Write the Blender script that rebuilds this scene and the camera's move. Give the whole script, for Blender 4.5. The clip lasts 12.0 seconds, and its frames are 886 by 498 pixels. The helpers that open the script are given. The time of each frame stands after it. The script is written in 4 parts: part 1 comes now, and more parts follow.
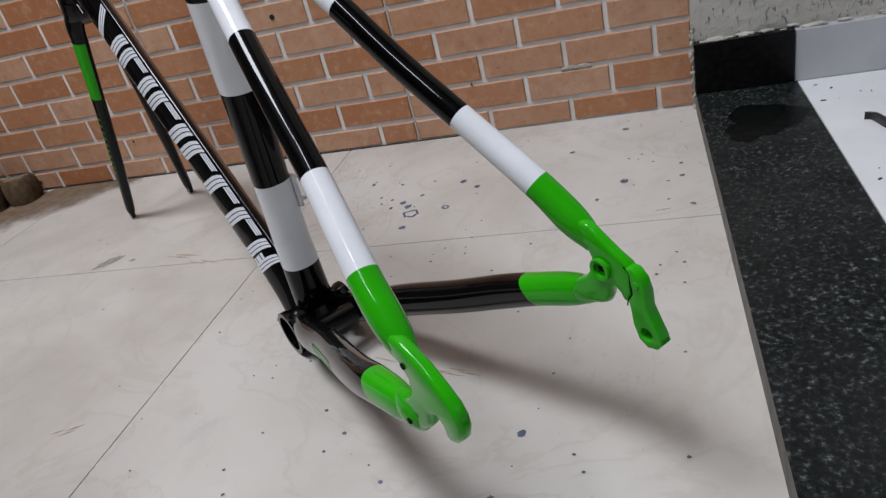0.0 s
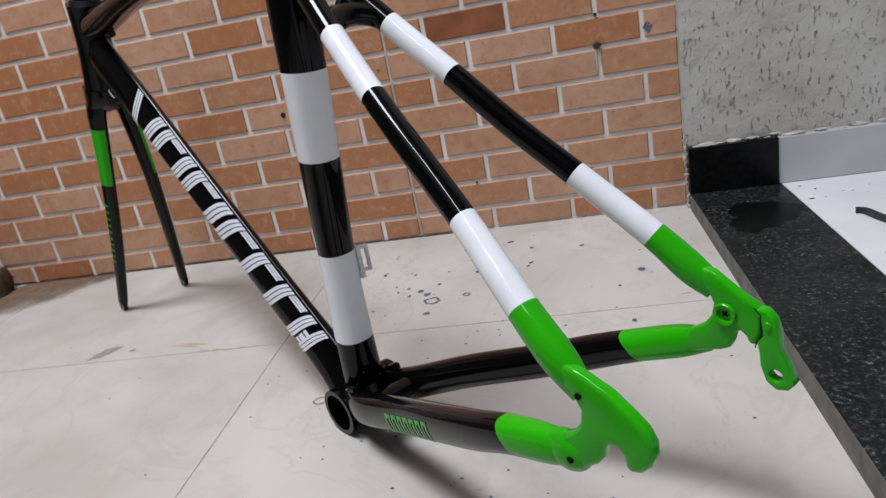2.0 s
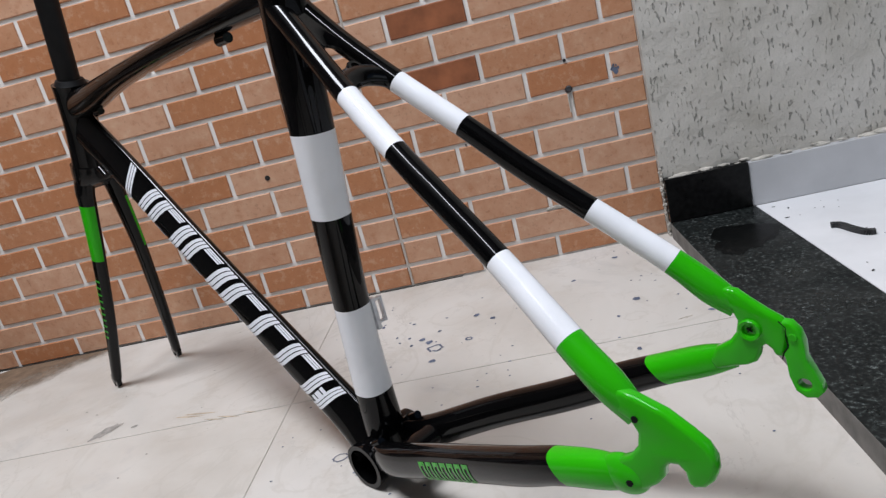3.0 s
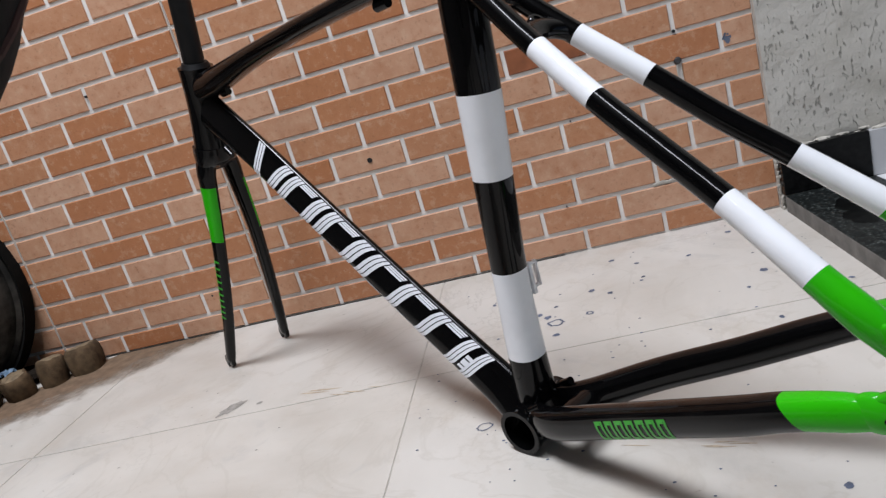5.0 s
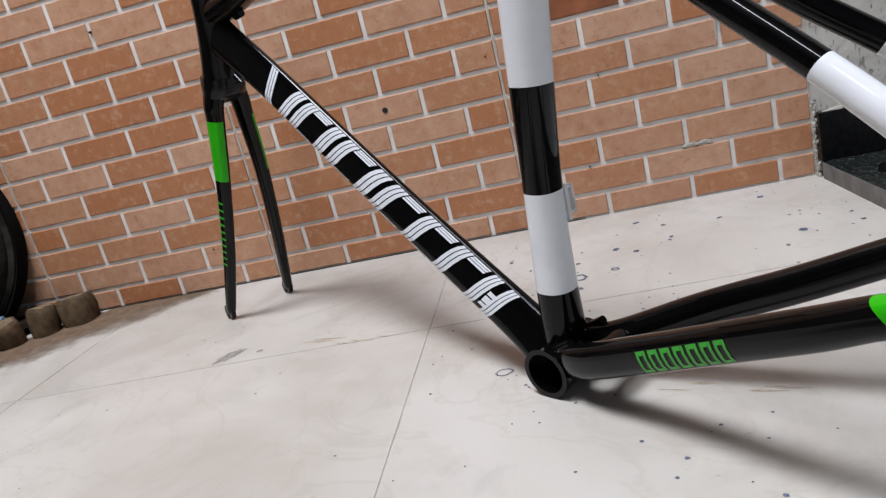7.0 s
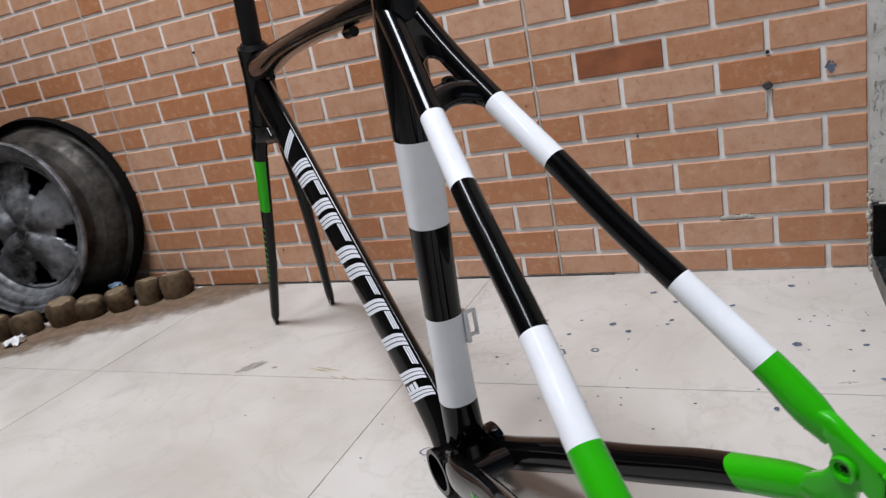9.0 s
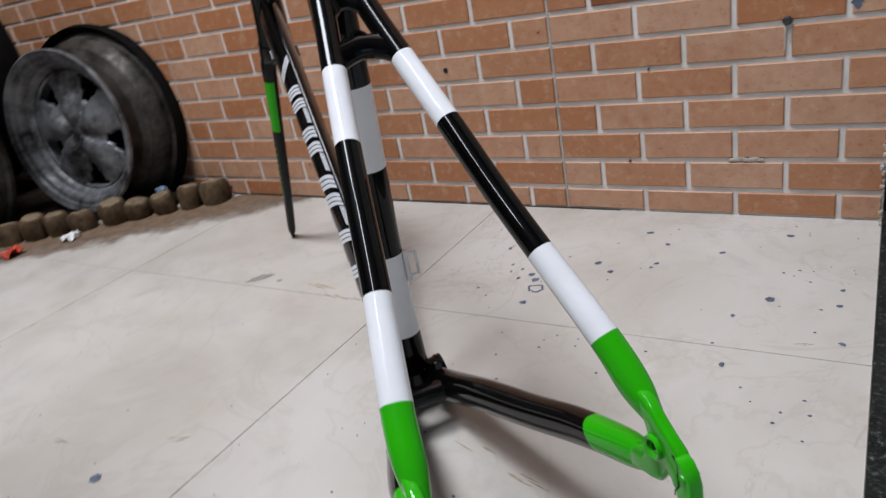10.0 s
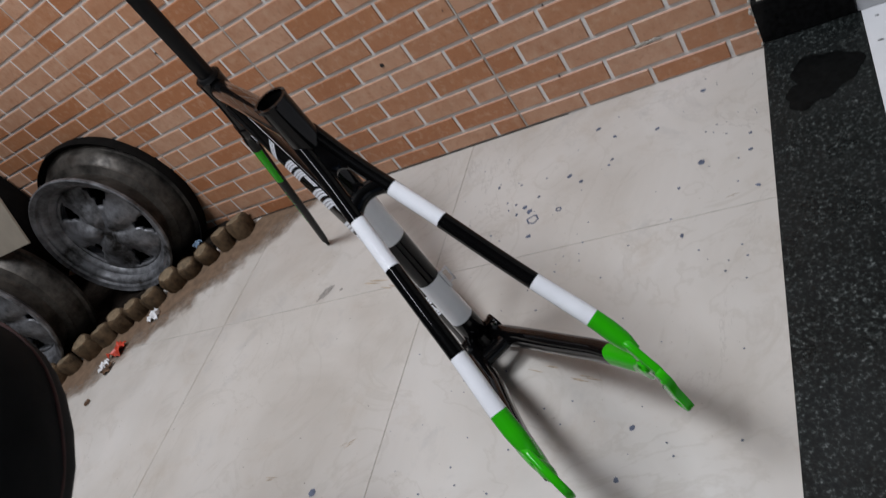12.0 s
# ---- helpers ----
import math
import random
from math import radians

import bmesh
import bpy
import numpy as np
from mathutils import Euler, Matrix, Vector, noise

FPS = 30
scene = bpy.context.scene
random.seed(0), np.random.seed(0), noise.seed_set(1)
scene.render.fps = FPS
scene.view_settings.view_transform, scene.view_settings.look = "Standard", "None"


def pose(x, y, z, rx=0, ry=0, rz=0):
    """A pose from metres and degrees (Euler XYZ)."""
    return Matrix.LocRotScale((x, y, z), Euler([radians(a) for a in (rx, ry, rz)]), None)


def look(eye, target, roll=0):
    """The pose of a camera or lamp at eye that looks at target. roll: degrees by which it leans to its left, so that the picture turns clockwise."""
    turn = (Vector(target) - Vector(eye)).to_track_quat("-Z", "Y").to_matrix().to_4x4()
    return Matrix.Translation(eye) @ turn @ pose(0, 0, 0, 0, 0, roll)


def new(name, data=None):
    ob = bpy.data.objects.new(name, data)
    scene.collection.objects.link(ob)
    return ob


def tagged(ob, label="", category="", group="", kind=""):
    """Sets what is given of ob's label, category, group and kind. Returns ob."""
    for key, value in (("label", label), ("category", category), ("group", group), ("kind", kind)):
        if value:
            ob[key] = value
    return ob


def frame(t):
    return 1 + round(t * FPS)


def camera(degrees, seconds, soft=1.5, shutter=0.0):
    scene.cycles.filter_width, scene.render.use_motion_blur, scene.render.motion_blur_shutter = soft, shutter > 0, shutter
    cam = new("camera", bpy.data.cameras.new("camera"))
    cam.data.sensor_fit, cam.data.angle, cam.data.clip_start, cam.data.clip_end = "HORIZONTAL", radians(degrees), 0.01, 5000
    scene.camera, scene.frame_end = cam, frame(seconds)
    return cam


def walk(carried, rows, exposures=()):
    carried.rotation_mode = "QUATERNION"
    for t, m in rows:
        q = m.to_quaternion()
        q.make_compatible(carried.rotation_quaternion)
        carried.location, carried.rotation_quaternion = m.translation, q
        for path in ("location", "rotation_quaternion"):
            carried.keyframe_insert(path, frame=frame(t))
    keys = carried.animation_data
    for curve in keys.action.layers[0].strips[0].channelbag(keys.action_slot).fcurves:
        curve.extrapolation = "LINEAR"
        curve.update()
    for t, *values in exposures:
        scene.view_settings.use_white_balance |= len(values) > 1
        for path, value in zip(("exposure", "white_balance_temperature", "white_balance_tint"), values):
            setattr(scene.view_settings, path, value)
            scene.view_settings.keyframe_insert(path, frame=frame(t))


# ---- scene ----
cam = camera(66.1, 12.0, soft=1.3, shutter=0.35)
PATH = [
    (0, (0.56, -1.086, 0.401), (-0.064, 0.56, -0.548), -14.6),
    (0.5, (0.544, -1.106, 0.41), (-0.023, 0.59, -0.486), -12.5),
    (1, (0.516, -1.117, 0.408), (-0.025, 0.616, -0.43), -11.8),
    (1.5, (0.479, -1.128, 0.401), (-0.039, 0.64, -0.376), -10.9),
    (2, (0.438, -1.138, 0.388), (0.038, 0.702, -0.286), -10.8),
    (2.5, (0.413, -1.144, 0.394), (0.115, 0.739, -0.209), -14.6),
    (2.7, (0.408, -1.151, 0.399), (0.126, 0.741, -0.185), -14.5),
    (4.3, (0.322, -1.168, 0.398), (0.009, 0.737, -0.121), -15.3),
    (4.5, (0.31, -1.169, 0.397), (-0.032, 0.734, -0.116), -15.6),
    (5, (0.282, -1.176, 0.395), (-0.11, 0.711, -0.139), -16.3),
    (5.5, (0.261, -1.177, 0.387), (-0.158, 0.709, -0.129), -16.4),
    (6, (0.242, -1.179, 0.363), (-0.187, 0.71, -0.132), -15.0),
    (6.5, (0.233, -1.165, 0.335), (-0.169, 0.722, -0.193), -15.2),
    (7, (0.234, -1.147, 0.317), (-0.159, 0.74, -0.215), -13.9),
    (7.5, (0.265, -1.117, 0.316), (-0.123, 0.77, -0.219), -13.2),
    (7.7, (0.285, -1.104, 0.324), (-0.105, 0.785, -0.207), -13.4),
    (9.3, (0.537, -1.073, 0.45), (-0.422, 0.564, -0.181), -12.3),
    (9.5, (0.562, -1.046, 0.457), (-0.421, 0.555, -0.23), -13.4),
    (10, (0.62, -1.027, 0.446), (-0.46, 0.458, -0.348), -11.2),
    (10.5, (0.679, -1.034, 0.462), (-0.517, 0.265, -0.477), -6.9),
    (11, (0.719, -1.055, 0.569), (-0.489, 0.076, -0.554), -25.6),
    (11.5, (0.754, -1.065, 0.654), (-0.395, 0.072, -0.525), -41.4),
    (12, (0.757, -1.096, 0.714), (-0.366, 0.132, -0.394), -40.4),
]
walk(cam, [(t, look(eye, target, roll)) for t, eye, target, roll in PATH],
     [(0, -0.46), (1.0, -0.33), (2.0, -0.20), (2.5, -0.10), (4.5, -0.02), (7.5, 0.0), (9.5, -0.1), (10.5, -0.35), (12, -0.55)])

# ---- world and light: a yard under an unseen, assumed roof, lit through its openings ----
world = bpy.data.worlds.new("world")
scene.world = world
world.use_nodes = True
wn = world.node_tree.nodes
sky = wn.new("ShaderNodeTexSky")
sky.sky_type, sky.sun_disc = "NISHITA", False
sky.sun_elevation, sky.sun_rotation = radians(58), radians(300)
wn["Background"].inputs["Strength"].default_value = 0.06
world.node_tree.links.new(sky.outputs["Color"], wn["Background"].inputs["Color"])

gap_data = bpy.data.lights.new("sky_opening", "AREA")
gap_data.shape, gap_data.size, gap_data.size_y = "RECTANGLE", 0.90, 0.66
gap_data.energy, gap_data.color = 80, (0.925, 0.965, 1.05)
gap = new("sky_opening", gap_data)
gap.matrix_world = look((-0.42, -0.86, 2.74), (-0.42, -0.86, 0))

side_data = bpy.data.lights.new("sky_opening_side", "AREA")
side_data.shape, side_data.size, side_data.size_y = "RECTANGLE", 0.20, 1.15
side_data.energy, side_data.color = 27, (0.925, 0.965, 1.05)
side = new("sky_opening_side", side_data)
side.matrix_world = look((0.20, -1.62, 2.74), (0.20, -1.62, 0))

# weak fill lamp added from the front right; no real source is known there
front_data = bpy.data.lights.new("front_fill", "AREA")
front_data.shape, front_data.size, front_data.size_y = "RECTANGLE", 1.6, 1.0
front_data.energy, front_data.color = 3.5, (0.96, 0.98, 1.0)
front = new("front_fill", front_data)
front.matrix_world = look((3.1, -2.4, 1.6), (0, -0.6, 0.2))


# ---- materials ----
def nodes(name, rough=0.5, metal=0.0, base=(0.5, 0.5, 0.5)):
    m = bpy.data.materials.new(name)
    m.use_nodes = True
    t = m.node_tree
    b = t.nodes["Principled BSDF"]
    b.inputs["Roughness"].default_value = rough
    b.inputs["Metallic"].default_value = metal
    b.inputs["Base Color"].default_value = (*base, 1)
    return m, t, b


def tex(t, kind, scale, detail=4.0, rough=0.55, coords="Object"):
    c = t.nodes.new("ShaderNodeTexCoord")
    n = t.nodes.new("ShaderNodeTexNoise" if kind == "noise" else "ShaderNodeTexVoronoi")
    n.inputs["Scale"].default_value = scale
    if kind == "noise":
        n.inputs["Detail"].default_value, n.inputs["Roughness"].default_value = detail, rough
    t.links.new(c.outputs[coords], n.inputs["Vector"])
    return n.outputs["Fac"] if kind == "noise" else n.outputs["Distance"]


def ramp(t, fac, stops):
    r = t.nodes.new("ShaderNodeValToRGB")
    e = r.color_ramp.elements
    while len(e) < len(stops):
        e.new(0.5)
    for k, (p, c) in zip(e, stops):
        k.position, k.color = p, (*c, 1) if len(c) == 3 else c
    t.links.new(fac, r.inputs["Fac"])
    return r.outputs["Color"]


def mix(t, fac, a, b, mode="MIX"):
    n = t.nodes.new("ShaderNodeMix")
    n.data_type, n.blend_type = "RGBA", mode
    for sock, v in ((n.inputs[0], fac), (n.inputs[6], a), (n.inputs[7], b)):
        if hasattr(v, "is_linked"):
            t.links.new(v, sock)
        elif isinstance(v, (int, float)):
            sock.default_value = v
        else:
            sock.default_value = (*v, 1)
    return n.outputs[2]


def bump(t, b, height, strength, dist=0.002):
    n = t.nodes.new("ShaderNodeBump")
    n.inputs["Strength"].default_value, n.inputs["Distance"].default_value = strength, dist
    t.links.new(height, n.inputs["Height"])
    t.links.new(n.outputs["Normal"], b.inputs["Normal"])


def gloss_paint(name, base, dust=0.06):
    m, t, b = nodes(name, 0.35, 0, base)
    b.inputs["Specular IOR Level"].default_value = 0.03
    b.inputs["Coat Weight"].default_value, b.inputs["Coat Roughness"].default_value = 0.95, 0.012
    b.inputs["Coat IOR"].default_value = 1.31
    grain = tex(t, "noise", 140, 3)
    spots = ramp(t, tex(t, "noise", 26, 5), [(0.45, (0, 0, 0)), (0.8, (1, 1, 1))])
    pale = tuple(min(1, c * 0.9 + dust) for c in base)
    t.links.new(mix(t, spots, base, pale), b.inputs["Base Color"])
    bump(t, b, grain, 0.010, 0.001)
    return m


def plain(name, base, rough=0.6, metal=0.0, vary=0.25, scale=30.0, relief=0.15, spec=0.5):
    m, t, b = nodes(name, rough, metal, base)
    b.inputs["Specular IOR Level"].default_value = spec
    dark = tuple(c * (1 - vary) for c in base)
    light = tuple(min(1, c * (1 + vary)) for c in base)
    t.links.new(ramp(t, tex(t, "noise", scale, 6), [(0.3, dark), (0.7, light)]), b.inputs["Base Color"])
    bump(t, b, tex(t, "noise", scale * 5, 4), relief, 0.001)
    return m


BLACK = gloss_paint("black_gloss_paint", (0.0014, 0.0014, 0.0016), 0.001)
WHITE = gloss_paint("white_gloss_paint", (0.84, 0.85, 0.88), 0.0)
GREEN = gloss_paint("green_gloss_paint", (0.022, 0.39, 0.003), 0.005)
DECAL = plain("white_decal", (0.72, 0.73, 0.77), 0.35, 0, 0.05, 40, 0.02)
DECAL_GREEN = plain("green_decal", (0.03, 0.36, 0.02), 0.35, 0, 0.08, 40, 0.02)
STEERER = plain("raw_black_carbon", (0.005, 0.005, 0.0055), 0.5, 0, 0.3, 60, 0.05, 0.25)
SCREW = plain("dull_dark_steel", (0.055, 0.055, 0.06), 0.5, 0.3, 0.5, 160, 0.3)
SILVER = plain("bare_aluminium", (0.72, 0.72, 0.74), 0.35, 0.35, 0.15, 60, 0.05)
# near-black that puts the shade of holes, bores and gaps into the colour
HOLE_SHADE = plain("recess_shade", (0.006, 0.006, 0.006), 0.8, 0, 0.2, 40, 0.05, 0.1)


def brick_material():
    m, t, b = nodes("brick_tile_glaze", 0.42)
    info = t.nodes.new("ShaderNodeObjectInfo")
    isl = t.nodes.new("ShaderNodeNewGeometry")
    add = t.nodes.new("ShaderNodeMath")
    add.operation = "ADD"
    t.links.new(info.outputs["Random"], add.inputs[0])
    t.links.new(isl.outputs["Random Per Island"], add.inputs[1])
    fract = t.nodes.new("ShaderNodeMath")
    fract.operation = "FRACT"
    t.links.new(add.outputs[0], fract.inputs[0])
    tone = ramp(t, fract.outputs[0], [(0.0, (0.53, 0.30, 0.19)), (0.22, (0.50, 0.27, 0.165)), (0.34, (0.44, 0.195, 0.092)), (0.44, (0.40, 0.155, 0.065)),
                                      (0.50, (0.50, 0.265, 0.155)), (0.66, (0.55, 0.325, 0.215)), (0.78, (0.49, 0.25, 0.14)), (0.88, (0.41, 0.165, 0.072)), (1.0, (0.45, 0.205, 0.10))])
    geo = t.nodes.new("ShaderNodeNewGeometry")
    cloud = t.nodes.new("ShaderNodeTexNoise")
    cloud.inputs["Scale"].default_value, cloud.inputs["Detail"].default_value = 22, 6
    t.links.new(geo.outputs["Position"], cloud.inputs["Vector"])
    fine = t.nodes.new("ShaderNodeTexNoise")
    fine.inputs["Scale"].default_value, fine.inputs["Detail"].default_value = 170, 5
    t.links.new(geo.outputs["Position"], fine.inputs["Vector"])
    col = mix(t, ramp(t, cloud.outputs["Fac"], [(0.42, (0, 0, 0)), (0.80, (0.5, 0.5, 0.5))]), tone, (0.36, 0.15, 0.07))
    col = mix(t, ramp(t, fine.outputs["Fac"], [(0.60, (0, 0, 0)), (0.75, (0.5, 0.5, 0.5))]), col, (0.24, 0.10, 0.05))
    col = mix(t, ramp(t, fine.outputs["Fac"], [(0.22, (0.5, 0.5, 0.5)), (0.32, (0, 0, 0))]), col, (0.60, 0.46, 0.36))
    mid_n = t.nodes.new("ShaderNodeTexNoise")
    mid_n.inputs["Scale"].default_value, mid_n.inputs["Detail"].default_value, mid_n.inputs["Roughness"].default_value = 58, 7, 0.7
    t.links.new(geo.outputs["Position"], mid_n.inputs["Vector"])
    col = mix(t, ramp(t, mid_n.outputs["Fac"], [(0.52, (0, 0, 0)), (0.72, (0.55, 0.55, 0.55))]), col, (0.60, 0.41, 0.28))
    col = mix(t, ramp(t, mid_n.outputs["Fac"], [(0.30, (0.55, 0.55, 0.55)), (0.46, (0, 0, 0))]), col, (0.36, 0.135, 0.055))
    t.links.new(col, b.inputs["Base Color"])
    bump(t, b, mid_n.outputs["Fac"], 0.22, 0.0015)
    return m


BRICK = brick_material()
BRICK_DARK = plain("darker_brick_tile", (0.25, 0.085, 0.036), 0.45, 0, 0.35, 22, 0.12)
GROUT = plain("light_grey_grout", (0.70, 0.665, 0.63), 0.85, 0, 0.16, 18, 0.3)
SEAM = plain("tile_seam_grout", (0.47, 0.42, 0.37), 0.85, 0, 0.3, 25, 0.3)


def floor_material():
    m, t, b = nodes("cream_stone_tile", 0.38)
    geo = t.nodes.new("ShaderNodeNewGeometry")
    info = t.nodes.new("ShaderNodeObjectInfo")

    def n(scale, detail, dist=0.0, rough=0.55):
        k = t.nodes.new("ShaderNodeTexNoise")
        k.inputs["Scale"].default_value, k.inputs["Detail"].default_value = scale, detail
        k.inputs["Distortion"].default_value, k.inputs["Roughness"].default_value = dist, rough
        t.links.new(geo.outputs["Position"], k.inputs["Vector"])
        return k.outputs["Fac"]
    col = ramp(t, n(3.2, 7, 0.6), [(0.3, (0.455, 0.42, 0.375)), (0.5, (0.54, 0.51, 0.468)), (0.72, (0.60, 0.575, 0.54))])
    col = mix(t, ramp(t, info.outputs["Random"], [(0.0, (0, 0, 0)), (1.0, (0.25, 0.25, 0.25))]), col, (0.50, 0.455, 0.385))
    veins = ramp(t, n(4.5, 8, 1.6), [(0.478, (0, 0, 0)), (0.50, (0.34, 0.34, 0.34)), (0.522, (0, 0, 0))])
    col = mix(t, veins, col, (0.42, 0.385, 0.335))
    dirt = ramp(t, n(9.0, 9, 0.3, 0.7), [(0.55, (0, 0, 0)), (0.78, (0.55, 0.55, 0.55))])
    col = mix(t, dirt, col, (0.40, 0.34, 0.27))
    crack = ramp(t, n(2.6, 9, 2.2, 0.62), [(0.492, (0, 0, 0)), (0.4995, (0.45, 0.45, 0.45)), (0.507, (0, 0, 0))])
    where = ramp(t, n(2.1, 2), [(0.50, (0, 0, 0)), (0.62, (1, 1, 1))])
    col = mix(t, mix(t, 1.0, crack, where, "MULTIPLY"), col, (0.33, 0.30, 0.27))
    smudge = ramp(t, n(6.0, 10, 0.8, 0.72), [(0.58, (0, 0, 0)), (0.72, (0.62, 0.62, 0.62))])
    col = mix(t, smudge, col, (0.40, 0.385, 0.365))
    specks = ramp(t, n(120, 3), [(0.70, (0, 0, 0)), (0.76, (0.55, 0.55, 0.55))])
    col = mix(t, specks, col, (0.27, 0.23, 0.19))
    t.links.new(col, b.inputs["Base Color"])
    t.links.new(ramp(t, n(14, 5), [(0.3, (0.3, 0.3, 0.3)), (0.7, (0.55, 0.55, 0.55))]), b.inputs["Roughness"])
    bump(t, b, n(60, 5), 0.08, 0.001)
    return m


FLOOR = floor_material()
JOINT = plain("grey_floor_joint", (0.47, 0.44, 0.395), 0.9, 0, 0.25, 20, 0.3)


def granite_material():
    m, t, b = nodes("black_granite", 0.3)
    b.inputs["Specular IOR Level"].default_value = 0.16
    col = ramp(t, tex(t, "noise", 200, 5, 0.7), [(0.40, (0.004, 0.005, 0.005)), (0.52, (0.010, 0.012, 0.0115)), (0.60, (0.034, 0.040, 0.038)), (0.70, (0.17, 0.185, 0.18))])
    worn = ramp(t, tex(t, "noise", 9, 6), [(0.42, (0, 0, 0)), (0.68, (0.5, 0.5, 0.5))])
    col = mix(t, worn, col, (0.018, 0.0195, 0.019))
    t.links.new(col, b.inputs["Base Color"])
    t.links.new(ramp(t, tex(t, "noise", 13, 6), [(0.35, (0.22, 0.22, 0.22)), (0.65, (0.6, 0.6, 0.6))]), b.inputs["Roughness"])
    bump(t, b, tex(t, "noise", 300, 2), 0.05, 0.001)
    return m


GRANITE = granite_material()
POLISHED = plain("polished_black_granite", (0.006, 0.006, 0.006), 0.25, 0, 0.5, 120, 0.02, 0.12)
DAMP = plain("damp_granite", (0.004, 0.0043, 0.0043), 0.3, 0, 0.6, 130, 0.05, 0.08)
GRANITE_EDGE = plain("sawn_grey_slab_edge", (0.15, 0.145, 0.135), 0.8, 0, 0.3, 40, 0.3)


def stucco_material():
    m, t, b = nodes("rough_grey_render", 0.9)
    col = ramp(t, tex(t, "noise", 7, 8), [(0.3, (0.37, 0.345, 0.30)), (0.45, (0.47, 0.445, 0.40)), (0.75, (0.53, 0.505, 0.465))])
    c = t.nodes.new("ShaderNodeTexCoord")
    mp = t.nodes.new("ShaderNodeMapping")
    mp.inputs["Scale"].default_value = (1, 1, 0.38)
    t.links.new(c.outputs["Object"], mp.inputs["Vector"])

    def pits(scale, rough, lo, hi):
        k = t.nodes.new("ShaderNodeTexNoise")
        k.inputs["Scale"].default_value, k.inputs["Detail"].default_value, k.inputs["Roughness"].default_value = scale, 5, rough
        t.links.new(mp.outputs["Vector"], k.inputs["Vector"])
        return ramp(t, k.outputs["Fac"], [(lo, (0, 0, 0)), (hi, (1, 1, 1))])
    big, small = pits(84, 0.5, 0.255, 0.300), pits(190, 0.6, 0.25, 0.40)
    wave = ramp(t, tex(t, "noise", 16, 6, 0.6), [(0.2, (0, 0, 0)), (0.8, (1, 1, 1))])
    relief = mix(t, 0.45, mix(t, 1.0, big, small, "MULTIPLY"), wave)
    # big pits are also coloured darker, putting their shade into the base colour
    t.links.new(mix(t, big, (0.38, 0.345, 0.30), col), b.inputs["Base Color"])
    bump(t, b, relief, 1.0, 0.010)
    return m


STUCCO = stucco_material()
GREY_SKIRT = plain("pale_grey_skirting", (0.47, 0.47, 0.48), 0.5, 0, 0.08, 12, 0.05)
WHITE_FLOOR = plain("white_floor_tile", (0.74, 0.74, 0.75), 0.35, 0, 0.07, 9, 0.05)
MORTAR = plain("crumbling_mortar", (0.46, 0.43, 0.38), 0.95, 0, 0.3, 60, 0.8)
GAP_SHADE = plain("dark_gap_shade", (0.02, 0.016, 0.012), 0.95, 0, 0.4, 60, 0.5)
PLASTER = plain("plain_plaster", (0.085, 0.08, 0.076), 0.9, 0, 0.1, 4, 0.2)
ROOF = plain("dark_added_roof", (0.05, 0.047, 0.044), 0.9, 0, 0.2, 6, 0.3)
SPLAT = plain("dried_blue_grey_paint", (0.10, 0.12, 0.175), 0.6, 0, 0.4, 90, 0.3)
STAIN = plain("grey_cement_stain", (0.27, 0.25, 0.225), 0.85, 0, 0.3, 120, 0.4)
RUST = plain("brown_scuff", (0.44, 0.36, 0.27), 0.8, 0, 0.3, 120, 0.2)
SOIL = plain("dark_soil", (0.016, 0.012, 0.009), 0.95, 0, 0.6, 45, 1.0, 0.1)
BARK = plain("weathered_log_side", (0.080, 0.052, 0.029), 0.9, 0, 0.6, 45, 1.0, 0.2)
CUT = plain("weathered_log_end", (0.16, 0.115, 0.068), 0.9, 0, 0.5, 60, 0.9)
RUBBER = plain("old_black_rubber", (0.0045, 0.004, 0.0036), 0.97, 0, 0.4, 40, 0.5, 0.1)
PLASTIC = plain("black_plastic", (0.012, 0.012, 0.013), 0.4, 0, 0.2, 50, 0.1)
CLOTH = plain("charcoal_cover", (0.0055, 0.0058, 0.0065), 0.9, 0, 0.3, 25, 0.3, 0.15)
RED_EDGE = plain("dull_red_edge", (0.035, 0.011, 0.010), 0.8, 0, 0.3, 60, 0.2)
PAPER = plain("white_paper", (0.72, 0.72, 0.72), 0.8, 0, 0.1, 40, 0.2)
RED = plain("red_wrapper", (0.55, 0.06, 0.03), 0.45, 0, 0.35, 80, 0.3)
BLUE = plain("blue_wrapper", (0.24, 0.36, 0.50), 0.5, 0, 0.2, 60, 0.2)
LEAF = plain("dry_leaf", (0.10, 0.055, 0.03), 0.9, 0, 0.4, 90, 0.4)
BOARD = plain("beige_board", (0.21, 0.18, 0.14), 0.8, 0, 0.1, 15, 0.1)


def dirty_metal(name, base, dirt, amount):
    m, t, b = nodes(name, 0.45, 0.6)
    f = ramp(t, tex(t, "noise", 11, 8, 0.7), [(0.5 - amount, (0, 0, 0)), (0.62, (1, 1, 1))])
    t.links.new(mix(t, f, base, dirt), b.inputs["Base Color"])
    t.links.new(ramp(t, tex(t, "noise", 18, 6), [(0.3, (0.35, 0.35, 0.35)), (0.7, (0.8, 0.8, 0.8))]), b.inputs["Roughness"])
    bump(t, b, tex(t, "noise", 90, 5), 0.35, 0.002)
    return m


RIM = dirty_metal("dusty_alloy", (0.26, 0.262, 0.275), (0.014, 0.012, 0.010), 0.12)
BARREL = dirty_metal("grimy_barrel", (0.085, 0.075, 0.064), (0.007, 0.0055, 0.004), 0.15)


